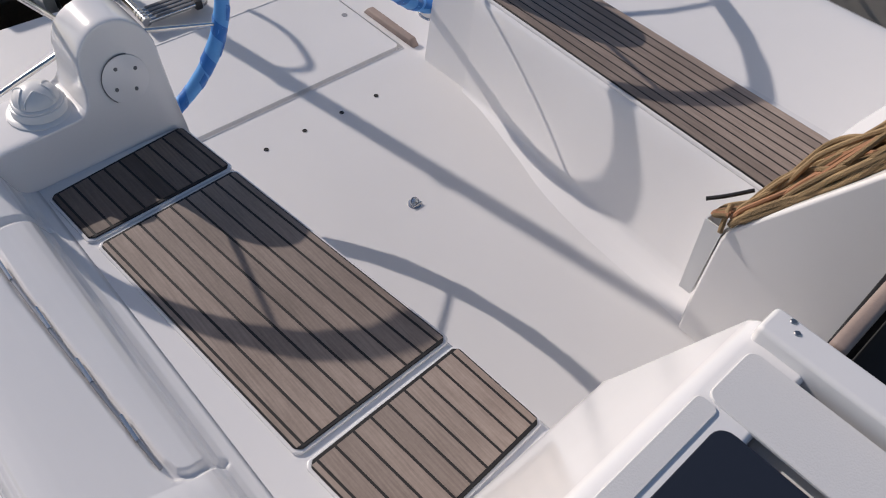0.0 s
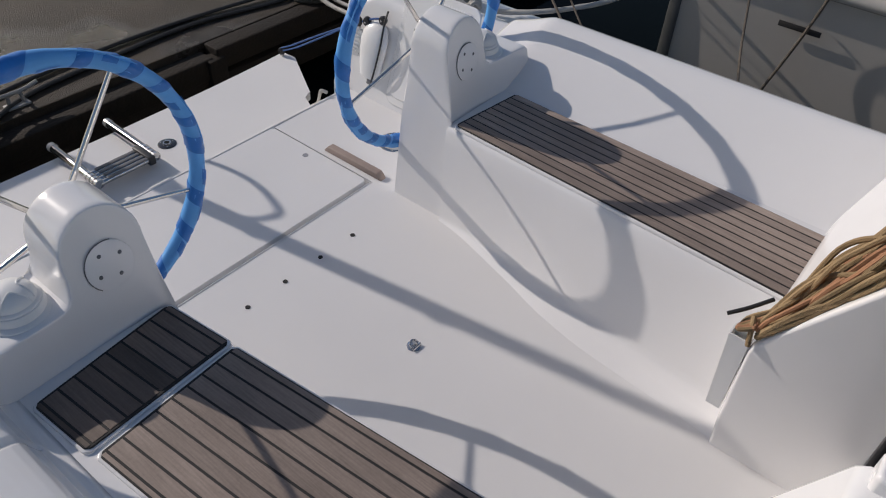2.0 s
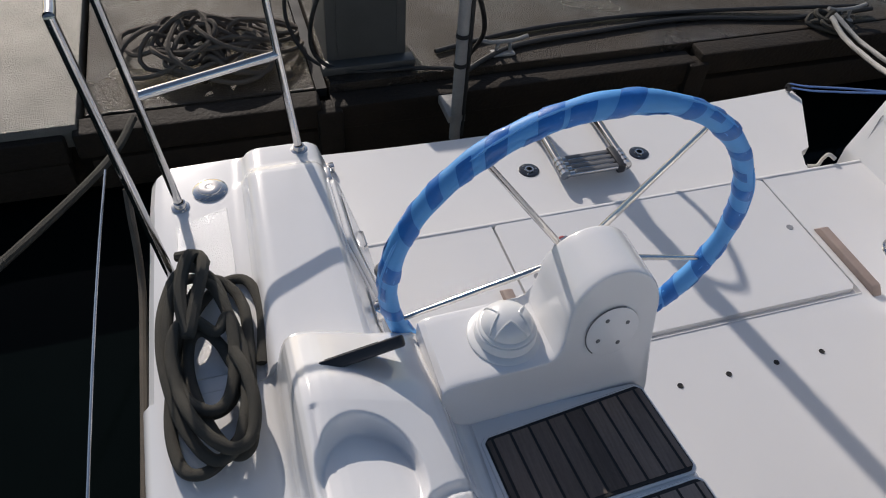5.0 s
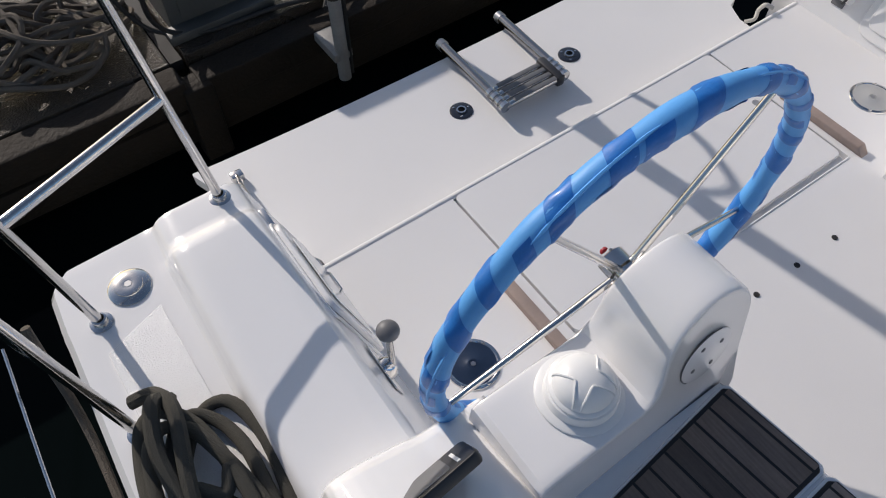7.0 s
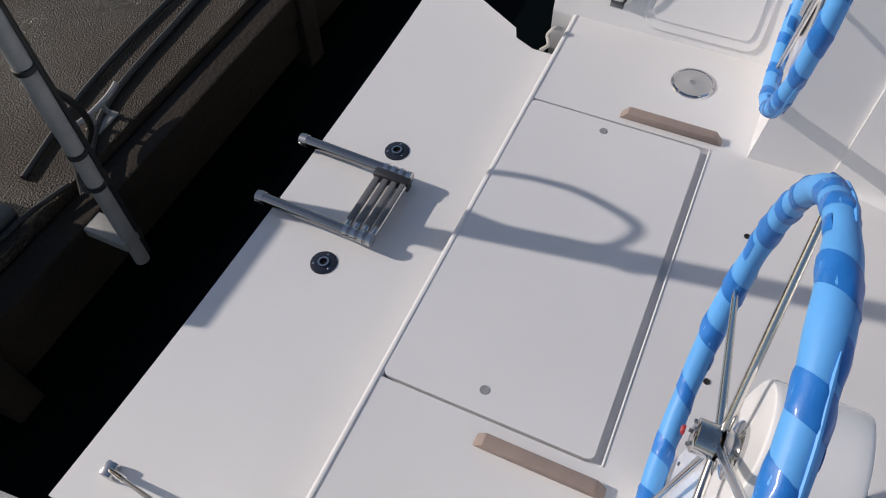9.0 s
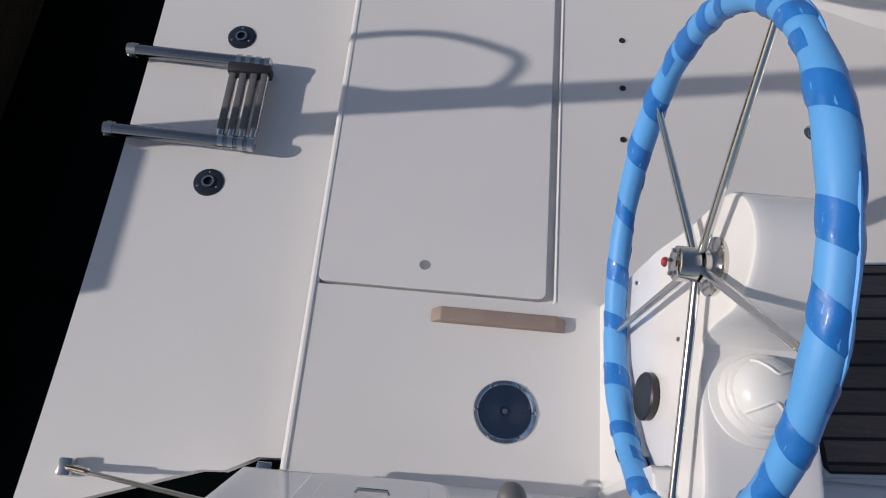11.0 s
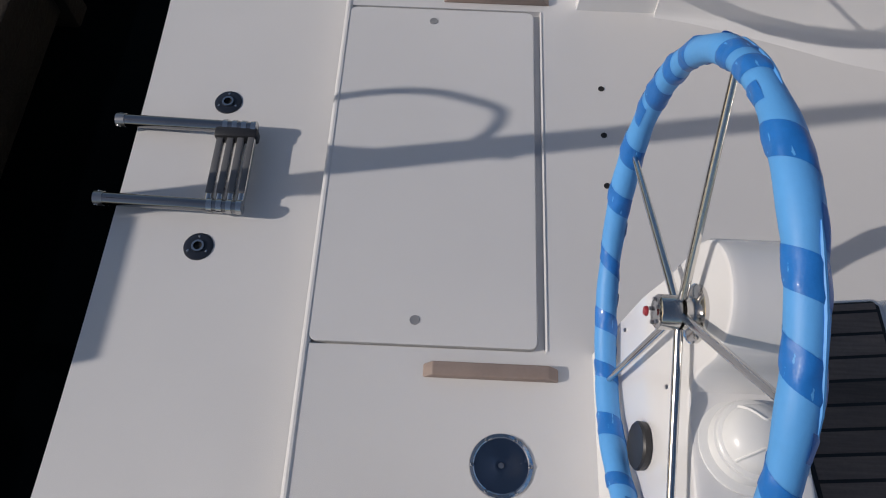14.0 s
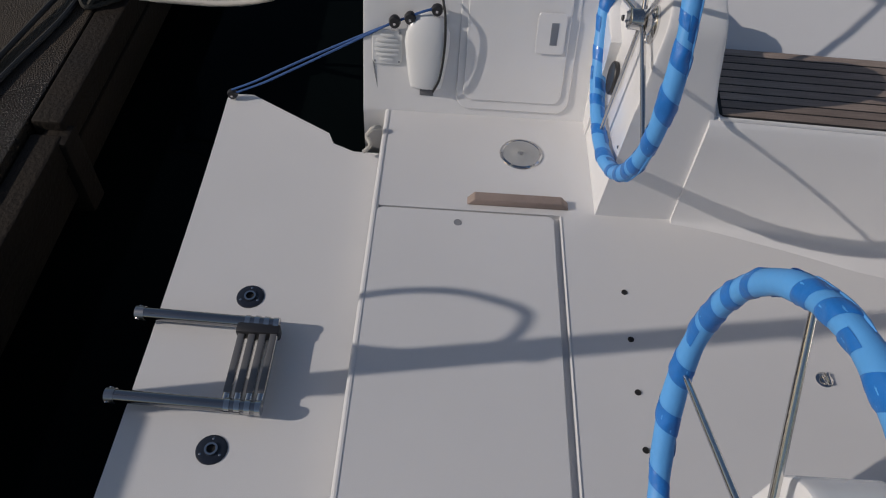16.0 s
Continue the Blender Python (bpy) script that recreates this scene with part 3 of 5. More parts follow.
def side(s):
    """Coaming, deck and hull on one side: s is -1 to starboard, 1 to port."""
    tag = "starboard" if s < 0 else "port"
    c = thing("coaming", "white moulded gelcoat coaming and side deck of a sailing boat", "coaming", "boat sides", "structure", at=(s * 1.3, 0, 0))
    back = Matrix.Translation((-s * 1.3, 0, 0))
    # aft coaming: sloping inner face, low rounded top, side deck
    prof = [(1.085, -0.30), (1.085, -0.01), (1.089, 0.008), (1.096, 0.024), (1.218, 0.366), (1.226, 0.387), (1.233, 0.403), (1.243, 0.413), (1.262, 0.4185), (1.28, 0.419), (1.405, 0.420), (1.425, 0.419), (1.441, 0.413), (1.453, 0.399), (1.462, 0.375), (1.468, 0.352), (1.477, 0.338), (1.492, 0.332), (1.51, DECK), (1.70, DECK - 0.004), (1.735, DECK - 0.01), (1.752, DECK - 0.03), (1.755, DECK - 0.06), (1.73, -0.30), (1.60, -0.9), (1.1, -0.9)]
    rings = []
    for y, drop, wide in ((-0.14, 0, 1.012), (0.2, 0, 1.006), (0.45, 0, 1.0), (0.54, 0, 0.998), (0.562, 0.003, 0.998), (0.577, 0.012, 0.998), (0.590, 0.026, 0.997), (0.603, 0.034, 0.997), (0.62, 0.036, 0.996), (0.69, 0.038, 0.993), (0.705, 0.042, 0.991), (0.714, 0.054, 0.987), (0.717, 0.075, 0.984)):
        ring = []
        for k, (x, z) in enumerate(prof):
            zz = z - (drop * min(1, max(0, (z - DECK) / 0.08)) if z > DECK and x > 1.2 else 0)
            ring.append((s * (x * wide if x > 1.25 else x), y - (0.02 if k in (20, 21, 22) else 0), zz))
        rings.append(ring)
    part("aft_moulding", moved(loft(rings), back), GEL, c, smooth=30)
    # forward coaming: sloped back rest rising from the seat
    if s < 0:
        inner = [(1.06, 0.30), (1.06, 0.384), (1.072, 0.387), (1.088, 0.397), (1.102, 0.416), (1.114, 0.445), (1.124, 0.474), (1.135, 0.493), (1.152, 0.507), (1.172, 0.518), (1.19, 0.527), (1.28, 0.567), (1.34, 0.590), (1.365, 0.598)]
    else:
        inner = [(0.972, 0.30), (0.974, 0.383), (0.980, 0.387), (0.992, 0.394), (1.06, 0.428), (1.12, 0.457), (1.19, 0.491), (1.25, 0.520), (1.29, 0.539), (1.315, 0.549)]
    crown = [(1.385, 0.602), (1.408, 0.603), (1.425, 0.598), (1.437, 0.586), (1.445, 0.566), (1.452, 0.53), (1.462, 0.42)] if s < 0 else [(1.335, 0.555), (1.358, 0.557), (1.382, 0.552), (1.402, 0.538), (1.416, 0.515), (1.430, 0.475), (1.452, 0.41)]
    outer = crown + [(1.468, 0.37), (1.476, 0.345), (1.489, 0.334), (1.505, DECK), (1.73, DECK - 0.005), (1.765, DECK - 0.01), (1.785, DECK - 0.03), (1.79, DECK - 0.06), (1.76, -0.3), (1.62, -0.9), (1.1, -0.9)]
    prof = inner + outer
    ends = [(-0.135, 0.15), (-0.142, 0.105), (-0.155, 0.08), (-0.175, 0.068), (-0.26, 0.040), (-0.33, 0.012), (-0.36, 0.003), (-0.40, 0.0)]
    if s < 0:
        # fine mesh where the hollow and the locker seam are moulded in
        fine = [prof[0]]
        for a, b in zip(prof, prof[1:]):
            n = max(1, math.ceil(math.hypot(b[0] - a[0], b[1] - a[1]) / 0.005)) if 1.08 < b[0] < 1.447 and b[1] > 0.38 else 1
            fine += [(a[0] + (b[0] - a[0]) * k / n, a[1] + (b[1] - a[1]) * k / n) for k in range(1, n + 1)]
        prof = fine
        ends += [(-0.405 - 0.005 * k, 0.0) for k in range(210)]
    ends += [(-1.5, -0.01), (-1.95, -0.02), (-2.6, -0.02)]
    rings = []
    for y, low in ends:
        rings.append([(s * x, y, z - low * max(0, min(1, (z - 0.39) / 0.16)) - (sunk(x, y) if s < 0 and z > 0.38 and x < 1.447 else 0.0)) for x, z in prof])
    part("forward_moulding", moved(loft(rings), back), GEL, c, smooth=88 if s < 0 else 50)
    grip = prism([(s * x, y) for x, y in ((1.525, 0.495), (1.672, 0.44), (1.680, -0.10), (1.525, -0.10))], DECK - 0.006, DECK + 0.003, 2, 0.002, 1)
    part("deck_grip", moved(grip, back), SPARKGRIP, c, "coarse white nonskid panel on the side deck")
    return c


for s in (-1, 1):
    side(s)


def bench(s, top_aft, top_fwd, label):
    """A moulded bench with a swept foot, seat lids and teak laid on them."""
    c = thing("bench", label, "bench", "cockpit benches", at=(s * 0.8, -1.0, 0))
    back = Matrix.Translation((-s * 0.8, 1.0, 0))
    feet = ((-0.40, 0.590), (-0.47, 0.580), (-0.55, 0.563), (-0.68, 0.526), (-0.85, 0.475), (-1.0, 0.425), (-1.19, 0.385), (-1.4, 0.365), (-1.57, 0.352), (-1.72, 0.335), (-1.83, 0.325))
    rings = []
    for y, xf, _ in [tuple(q) for q in smooth_path([(a, b, 0) for a, b in feet], 5)]:
        k = min(1.0, max(0.0, (-0.40 - y) / 1.3))
        xi = top_aft + (top_fwd - top_aft) * k
        d = xi - xf
        z = 0.383
        pts = [(xf - 0.012, -0.002), (xf + 0.06 * d, 0.004), (xf + 0.30 * d, 0.009), (xf + 0.48 * d, 0.016), (xf + 0.55 * d, 0.026), (xf + 0.61 * d, 0.046), (xf + 0.70 * d, 0.115), (xf + 0.81 * d, 0.205), (xf + 0.93 * d, 0.300), (xi + 0.001, 0.36), (xi + 0.012, 0.376), (xi + 0.028, z), (1.075, z), (1.10, 0.2), (1.10, -0.05), (xf, -0.05)]
        rings.append([(s * a, y, b) for a, b in pts])
    part("bench_body", moved(loft(rings), back), GEL, c, smooth=50)
    return c, back


def teak_panel(owner, back, s, quad, planks, wood, z=0.386):
    """A lid with planks laid fore and aft between caulked seams. quad: (x, y) of the corners aft inner, aft outer, forward outer, forward inner."""
    def at(u, v):
        (ax, ay), (bx, by), (cx, cy), (dx, dy) = quad
        p = (ax + (bx - ax) * u, ay + (by - ay) * u)
        q = (dx + (cx - dx) * u, dy + (cy - dy) * u)
        return s * (p[0] + (q[0] - p[0]) * v), p[1] + (q[1] - p[1]) * v

    def outline(grow):
        (w, l) = (abs(quad[1][0] - quad[0][0]), abs(quad[3][1] - quad[0][1]))
        eu, ev, cu, cv = grow / w, grow / l, 0.012 / w, 0.012 / l
        return [at(*p) for p in ((-eu + cu, -ev), (1 + eu - cu, -ev), (1 + eu, -ev + cv), (1 + eu, 1 + ev - cv), (1 + eu - cu, 1 + ev), (-eu + cu, 1 + ev), (-eu, 1 + ev - cv), (-eu, -ev + cv))]
    lo = part("seat_lid", moved(prism(outline(0.008), z - 0.012, z + 0.007, 2, 0.005, 2), back), GEL, owner)
    part("caulking", moved(prism(outline(0.001), z + 0.004, z + 0.0125, 2, 0.002, 1), back), RUBBER, lo, "black caulked seams")
    w, l = abs(quad[1][0] - quad[0][0]), abs(quad[3][1] - quad[0][1])
    gu, gv = 0.0034 / w, 0.008 / l
    for a, b in zip(planks, planks[1:]):
        p = prism([at(a + gu, gv), at(b - gu, gv), at(b - gu, 1 - gv), at(a + gu, 1 - gv)], z + 0.008, z + 0.0142, 2)
        part("plank", moved(p, back), wood, lo, smooth=None)


bs_, back_s = bench(-1, 0.624, 0.496, "white moulded cockpit bench with three weathered teak panels")
LAID = [0, 0.05] + [0.05 + 0.114 * k for k in range(1, 8)] + [0.958, 1.0]
teak_panel(bs_, back_s, -1, ((0.637, -0.414), (1.047, -0.457), (1.034, -0.662), (0.613, -0.645)), LAID, DARKTEAK)
teak_panel(bs_, back_s, -1, ((0.614, -0.667), (1.023, -0.690), (0.968, -1.478), (0.530, -1.470)), LAID, TEAK)
teak_panel(bs_, back_s, -1, ((0.526, -1.500), (0.967, -1.514), (0.945, -1.790), (0.514, -1.766)), LAID, TEAK)
bp_, back_p = bench(1, 0.598, 0.552, "white moulded cockpit bench with one long weathered teak panel")
teak_panel(bp_, back_p, 1, ((0.620, -0.428), (0.965, -0.462), (0.928, -1.742), (0.566, -1.728)), [k / 9 for k in range(10)], TEAK)


# ---- helm pedestals and wheels ----
WHEEL_X, WHEEL_Z, WHEEL_Y, WHEEL_R = 0.746, 0.671, -0.146, 0.447


def pedestal(s):
    c = thing("helm_pedestal", "white moulded helm pedestal with compass dome, wheel mount and round cover", "pedestal", "helm pedestals", at=(s * 0.84, -0.27, 0))
    back = Matrix.Translation((-s * 0.84, 0.27, 0))
    cx, r, zc = 0.736, 0.110, 0.628
    prof = [(0.602, 0.0), (0.606, 0.15), (0.612, 0.34), (0.616, 0.40), (0.622, 0.52), (0.626, 0.60)]
    for k in range(0, 17):
        a = math.pi - math.pi * k / 16
        prof.append((cx + r * math.cos(a), zc + r * math.sin(a)))
    prof += [(0.847, 0.60), (0.849, 0.585), (0.855, 0.560), (0.866, 0.543), (0.883, 0.536), (0.91, 0.534), (1.09, 0.527), (1.118, 0.523), (1.13, 0.512), (1.132, 0.42), (1.132, 0.0)]
    rows = []
    for front, ins, dy in ((1, 0.009, 0.0), (1, 0.003, 0.003), (1, 0.0, 0.010), (1, 0.0, 0.03), (0, 0.0, 0.03), (0, 0.0, 0.010), (0, 0.003, 0.003), (0, 0.009, 0.0)):
        ring = []
        for x, z in prof:
            y = -0.414 + max(0.0, z - 0.385) * 0.19 + dy if front else -0.140 - z * 0.080 - dy
            if z > zc:
                d = Vector((cx - x, zc - z)).normalized()
                ring.append((s * (x + d.x * ins), y, z + d.y * ins))
            elif z < 0.45:
                ring.append((s * x, y, z))
            elif x < 0.64:
                ring.append((s * (x + ins), y, z))
            elif x < 0.86:
                ring.append((s * (x - ins), y, z - ins * 0.5))
            else:
                ring.append((s * x, y, z - ins))
        rows.append(ring)
    part("body", moved(loft(rows), back), GEL, c, smooth=32)
    # round cover on the front of the hump
    fy = lambda z: -0.414 + (z - 0.385) * 0.19
    nrm = Vector((0, -1, 0.175)).normalized()
    m = frame_to((s * 0.737, fy(0.587) - 0.0015, 0.587), nrm)
    cov = part("cover_plate", moved(lathe([(0, 0.0016), (0.0615, 0.0016), (0.0635, 0.001), (0.064, -0.001)], 40, m=m), back), GEL, c)
    part("rim", moved([bm for bm in [tube([m @ Vector((0.0655 * math.cos(radians(a)), 0.0655 * math.sin(radians(a)), 0.0004)) for a in range(70, 231, 10)], 0.0012, 6)]][0], back), GREYPL, cov)
    for k in range(4):
        a = math.pi / 4 * 2 * k + 0.5
        part("screw", moved(lathe([(0, 0.004), (0.0035, 0.0036), (0.0055, 0.002), (0.0055, 0.001)], 10, m=m @ Matrix.Translation((0.038 * math.cos(a), 0.038 * math.sin(a), 0))), back), GREYPL, cov)
    # compass dome
    m = Matrix.Translation((s * 0.950, -0.282, 0.530))
    dome = part("compass", moved(lathe([(0.088, 0.0), (0.087, 0.004), (0.080, 0.007), (0.0725, 0.008), (0.0715, 0.022), (0.069, 0.027), (0.065, 0.028), (0.065, 0.029)], 48, m=m), back), WHITEP, c, "white compass binnacle with a domed hood")
    prof2 = [(0.065, 0.028), (0.066, 0.033), (0.063, 0.036), (0.059, 0.037)] + [(0.059 * math.cos(a * math.pi / 20), 0.037 + 0.036 * math.sin(a * math.pi / 20)) for a in range(1, 10)] + [(0, 0.073)]
    part("hood", moved(lathe(prof2, 48, m=m), back), WHITEP, dome)

    def on_hood(turn, rise):
        return m @ Vector((0.0595 * math.cos(rise) * math.cos(turn), 0.0595 * math.cos(rise) * math.sin(turn), 0.037 + 0.0365 * math.sin(rise)))
    for centre in (-100, -10, 170):
        arch = [on_hood(radians(centre + 38 * math.cos(math.pi * k / 16)), radians(8 + 58 * math.sin(math.pi * k / 16))) for k in range(17)]
        part("window_ridge", moved(tube(arch, 0.0026, 6), back), WHITEP, dome)
    # instruments on the aft face
    ay = lambda z: -0.140 - z * 0.080
    na = Vector((0, 1, 0.072)).normalized()
    m = frame_to((s * 0.910, ay(0.286), 0.286), na)
    g = part("gauge", moved(lathe([(0.048, 0), (0.049, 0.012), (0.045, 0.016), (0.038, 0.013), (0, 0.012)], 32, m=m), back), BLACK, c, "round black instrument")
    m = frame_to((s * 1.046, ay(0.258), 0.258), na)
    part("switch", moved(lathe([(0.020, 0), (0.020, 0.01), (0.016, 0.013), (0, 0.013)], 20, m=m), back), BLACK, c)
    for x, z in ((0.638, 0.236), (0.83, 0.45)):
        part("bolt", moved(lathe([(0, 0.004), (0.004, 0.003), (0.005, 0)], 8, m=frame_to((s * x, ay(z), z), na)), back), DULL, c)
    # boss behind the wheel
    m = frame_to((s * WHEEL_X, ay(0.603) - 0.002, 0.603), na)
    part("wheel_boss", moved(lathe([(0.052, 0), (0.052, 0.008), (0.046, 0.012), (0.030, 0.014), (0.030, 0.030)], 32, m=m), back), STEEL, c, "stainless wheel shaft boss")
    return c


def steering_wheel(s, spin):
    """A spoked wheel wrapped in foam and wound with blue tape."""
    c = thing("steering_wheel", "stainless five-spoke steering wheel wrapped in light blue foam and blue tape", "steering wheel", "steering wheels", at=(s * WHEEL_X + (0.018 if s > 0 else 0.0), WHEEL_Y, WHEEL_Z))
    tilt = Matrix.Rotation(radians(2.9), 4, "X") @ Matrix.Rotation(radians(90), 4, "X")
    rnd = random.Random(5 + s)
    # foam: a lumpy torus
    N, K = 144, 14
    lumps = [rnd.uniform(-0.0022, 0.0022) for _ in range(24)]

    def tube_r(th):
        q = th / (2 * math.pi) * 24
        i = int(q) % 24
        f = q - int(q)
        return 0.0250 + lumps[i] * (1 - f) + lumps[(i + 1) % 24] * f + 0.0012 * math.sin(9 * th) + 0.0008 * math.sin(23 * th + 1)
    bm = bmesh.new()
    rings = []
    for i in range(N):
        th = 2 * math.pi * i / N
        ring = []
        for k in range(K):
            ph = 2 * math.pi * k / K
            r = tube_r(th)
            ring.append(bm.verts.new(((WHEEL_R + r * math.cos(ph)) * math.cos(th), (WHEEL_R + r * math.cos(ph)) * math.sin(th), r * math.sin(ph))))
        rings.append(ring)
    for i in range(N):
        for k in range(K):
            bm.faces.new((rings[i][k], rings[(i + 1) % N][k], rings[(i + 1) % N][(k + 1) % K], rings[i][(k + 1) % K]))
    rim = part("rim", moved(bm, tilt), SKYBLUE, c, "light blue foam-wrapped rim", 60)
    # open lengthwise seam of the foam
    th0 = rnd.uniform(0, 6)
    for q in range(7):
        a0 = th0 + q * 0.9 + rnd.uniform(0, 0.2)
        ln = rnd.uniform(0.3, 0.55)
        pts = []
        for k in range(10):
            th = a0 + ln * k / 9
            ph = 0.5 + 0.25 * math.sin(3 * th)
            r = tube_r(th) + 0.0002
            pts.append(((WHEEL_R + r * math.cos(ph)) * math.cos(th), (WHEEL_R + r * math.cos(ph)) * math.sin(th), r * math.sin(ph)))
        part("foam_seam", moved(tube(pts, [0.001] + [0.0032] * 8 + [0.001], 6), tilt), SKYBLUE, rim)
    # tape: slanting bands wound round the foam
    bands = 21
    for q in range(bands):
        a0 = 2 * math.pi * (q + rnd.uniform(-0.22, 0.22)) / bands
        wide = rnd.uniform(0.075, 0.12) * (1.4 if q % 5 == 0 else 1)
        pitch = rnd.uniform(0.13, 0.24)
        start = rnd.uniform(0, 6.28)
        bm = bmesh.new()
        M = 8
        grid = []
        for k in range(K * 2 + 7):
            turn = k / (K * 2)
            ph = start + 2 * math.pi * turn
            row = []
            for j in range(M):
                th = a0 + wide * (j / (M - 1) - 0.5) + pitch * (turn - 0.55)
                crease = 0.0010 * math.sin(46 * th + 3 * ph + q) + 0.0007 * math.sin(5 * ph + 17 * th)
                r = tube_r(th) + 0.0012 + (crease if 0 < j < M - 1 else -0.0010) + 0.0008 * max(0.0, turn - 1.0)
                row.append(bm.verts.new(((WHEEL_R + r * math.cos(ph)) * math.cos(th), (WHEEL_R + r * math.cos(ph)) * math.sin(th), r * math.sin(ph))))
            grid.append(row)
        for k in range(len(grid) - 1):
            for j in range(M - 1):
                bm.faces.new((grid[k][j], grid[k + 1][j], grid[k + 1][j + 1], grid[k][j + 1]))
        part("tape_band", moved(bm, tilt), BLUETAPE, rim, "darker blue tape band", 60)
    # spokes in pairs of slim tubes and the hub
    for k in range(5):
        a = radians(spin + 72 * k)
        p0 = Vector((0.030 * math.cos(a), 0.030 * math.sin(a), 0.012))
        p1 = Vector(((WHEEL_R - 0.012) * math.cos(a), (WHEEL_R - 0.012) * math.sin(a), 0.0))
        part("spoke", moved(tube([p0, p0.lerp(p1, 0.5), p1], [0.0085, 0.0078, 0.0066], 12), tilt), STEEL, c)
    hub = part("hub", moved(lathe([(0, 0.030), (0.026, 0.030), (0.031, 0.026), (0.031, -0.008), (0.026, -0.012), (0.020, -0.045), (0.020, 0.03)][::1], 28), tilt @ Matrix.Rotation(math.pi, 4, "X")), STEEL, c, "chrome hub")
    part("hub_cap", moved(lathe([(0.0, -0.050), (0.007, -0.050), (0.009, -0.047), (0.009, -0.044)], 16), tilt), material("red_cap", (0.35, 0.03, 0.04), 0.4, 0, 0.1, 5, 50, 0.02) if s < 0 else BLACK, hub)
    for k in range(5):
        a = radians(spin + 36 + 72 * k)
        part("bolt", moved(lathe([(0, -0.034), (0.004, -0.034), (0.004, -0.028)], 6, m=Matrix.Translation((0.022 * math.cos(a), 0.022 * math.sin(a), 0))), tilt), DULL, hub)
    return c


for s in (-1, 1):
    pedestal(s)
steering_wheel(-1, 54.5)
steering_wheel(1, 54)

# ---- companionway ----
cw = thing("cabin_bulkhead", "white raked cabin bulkhead with an open companionway", "bulkhead", kind="structure", at=(0, -2.0, 0))
CB = Matrix.Translation((0, 2.0, 0))
for s in (-1, 1):
    # cheek and raked face: (y, z) outline drawn across
    low = -0.085 if s < 0 else 0.0
    prof = [(-1.722 + low, -0.03), (-1.710 + low, 0.10), (-1.704 + low, 0.36), (-1.710 + low, 0.40), (-1.722 + low, 0.43), (-1.982, 0.835), (-2.000, 0.85), (-2.035, 0.855), (-2.115, 0.855), (-2.115, -0.03)]
    b = prism(prof, min(s * 0.312, s * 1.40), max(s * 0.312, s * 1.40), 0, 0.012, 3)
    part("bulkhead_panel", moved(b, CB), GEL, cw, smooth=35)
    # roof with its grip panels
    b = box((min(s * 0.34, s * 1.35), -3.6, 0.30), (max(s * 0.34, s * 1.35), -2.111, 0.82), 0.02, 3)
    part("roof", moved(b, CB), GEL, cw, smooth=35)
    b = prism(rounded(min(s * 0.30, s * 0.37), -3.5, max(s * 0.30, s * 0.37), -2.006, 0.012), 0.80, 0.886, 2, 0.010, 3)
    rl = part("hatch_rail", moved(b, CB), GEL, cw)
    for x, y in ((0.313, -2.043), (0.330, -2.060)):
        part("screw", moved(lathe([(0, 0.8885), (0.005, 0.888), (0.0065, 0.886)], 12, m=Matrix.Translation((s * x, y, 0))), CB), DULL, rl)
    b = prism(rounded(min(s * 0.39, s * 0.525), -2.75, max(s * 0.39, s * 0.525), -2.023, 0.02), 0.85, 0.8585, 2, 0.002, 1)
    part("grip_panel", moved(b, CB), GREYGRIP, cw, "pale grey ribbed nonskid panel")
    b = prism(rounded(min(s * 0.53, s * 0.95), -2.054, max(s * 0.53, s * 0.95), -2.013, 0.012), 0.85, 0.8585, 2, 0.002, 1)
    part("grip_strip", moved(b, CB), GREYGRIP, cw, "pale grey ribbed nonskid strip")
    b = prism(rounded(min(s * 0.545, s * 0.98), -2.5, max(s * 0.545, s * 0.98), -2.066, 0.03), 0.82, 0.8565, 2, 0.003, 1)
    part("cabin_window", moved(b, CB), SMOKE, cw, "smoked acrylic deck window")
    b = box((min(s * 0.285, s * 0.312), -2.111, 0.20), (max(s * 0.285, s * 0.312), -2.088, 0.86), 0.004)
    part("jamb", moved(b, CB), BLACK, cw, "dark companionway jamb")
b = box((-0.29, -2.136, 0.848), (0.29, -2.104, 0.880), 0.011, 3)
part("hatch_handle", moved(b, CB), TAN, cw, "worn wooden hatch edge")
# side walls coloured black to give the cabin its shade
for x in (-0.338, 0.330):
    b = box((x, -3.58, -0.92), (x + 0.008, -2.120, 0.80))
    part("cabin_side", moved(b, CB), SHADEBLACK, cw)
# black sheet under the hatch edge stands in for the unlit cabin
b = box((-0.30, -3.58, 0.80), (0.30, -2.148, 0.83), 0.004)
part("sliding_hatch", moved(b, CB), SHADEBLACK, cw, "sliding hatch in black that stands in for cabin shade")
b = box((-0.32, -2.110, -0.03), (0.32, -2.098, 0.20), 0.004)
part("sill", moved(b, CB), GEL, cw)
# end wall and sole are black too: interior shade put into their colour
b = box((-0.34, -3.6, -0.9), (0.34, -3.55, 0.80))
part("cabin_wall", moved(b, CB), SHADEBLACK, cw, "cabin end wall with the interior's shade painted in as black")
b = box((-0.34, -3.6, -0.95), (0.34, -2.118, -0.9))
part("cabin_sole", moved(b, CB), SHADEBLACK, cw)


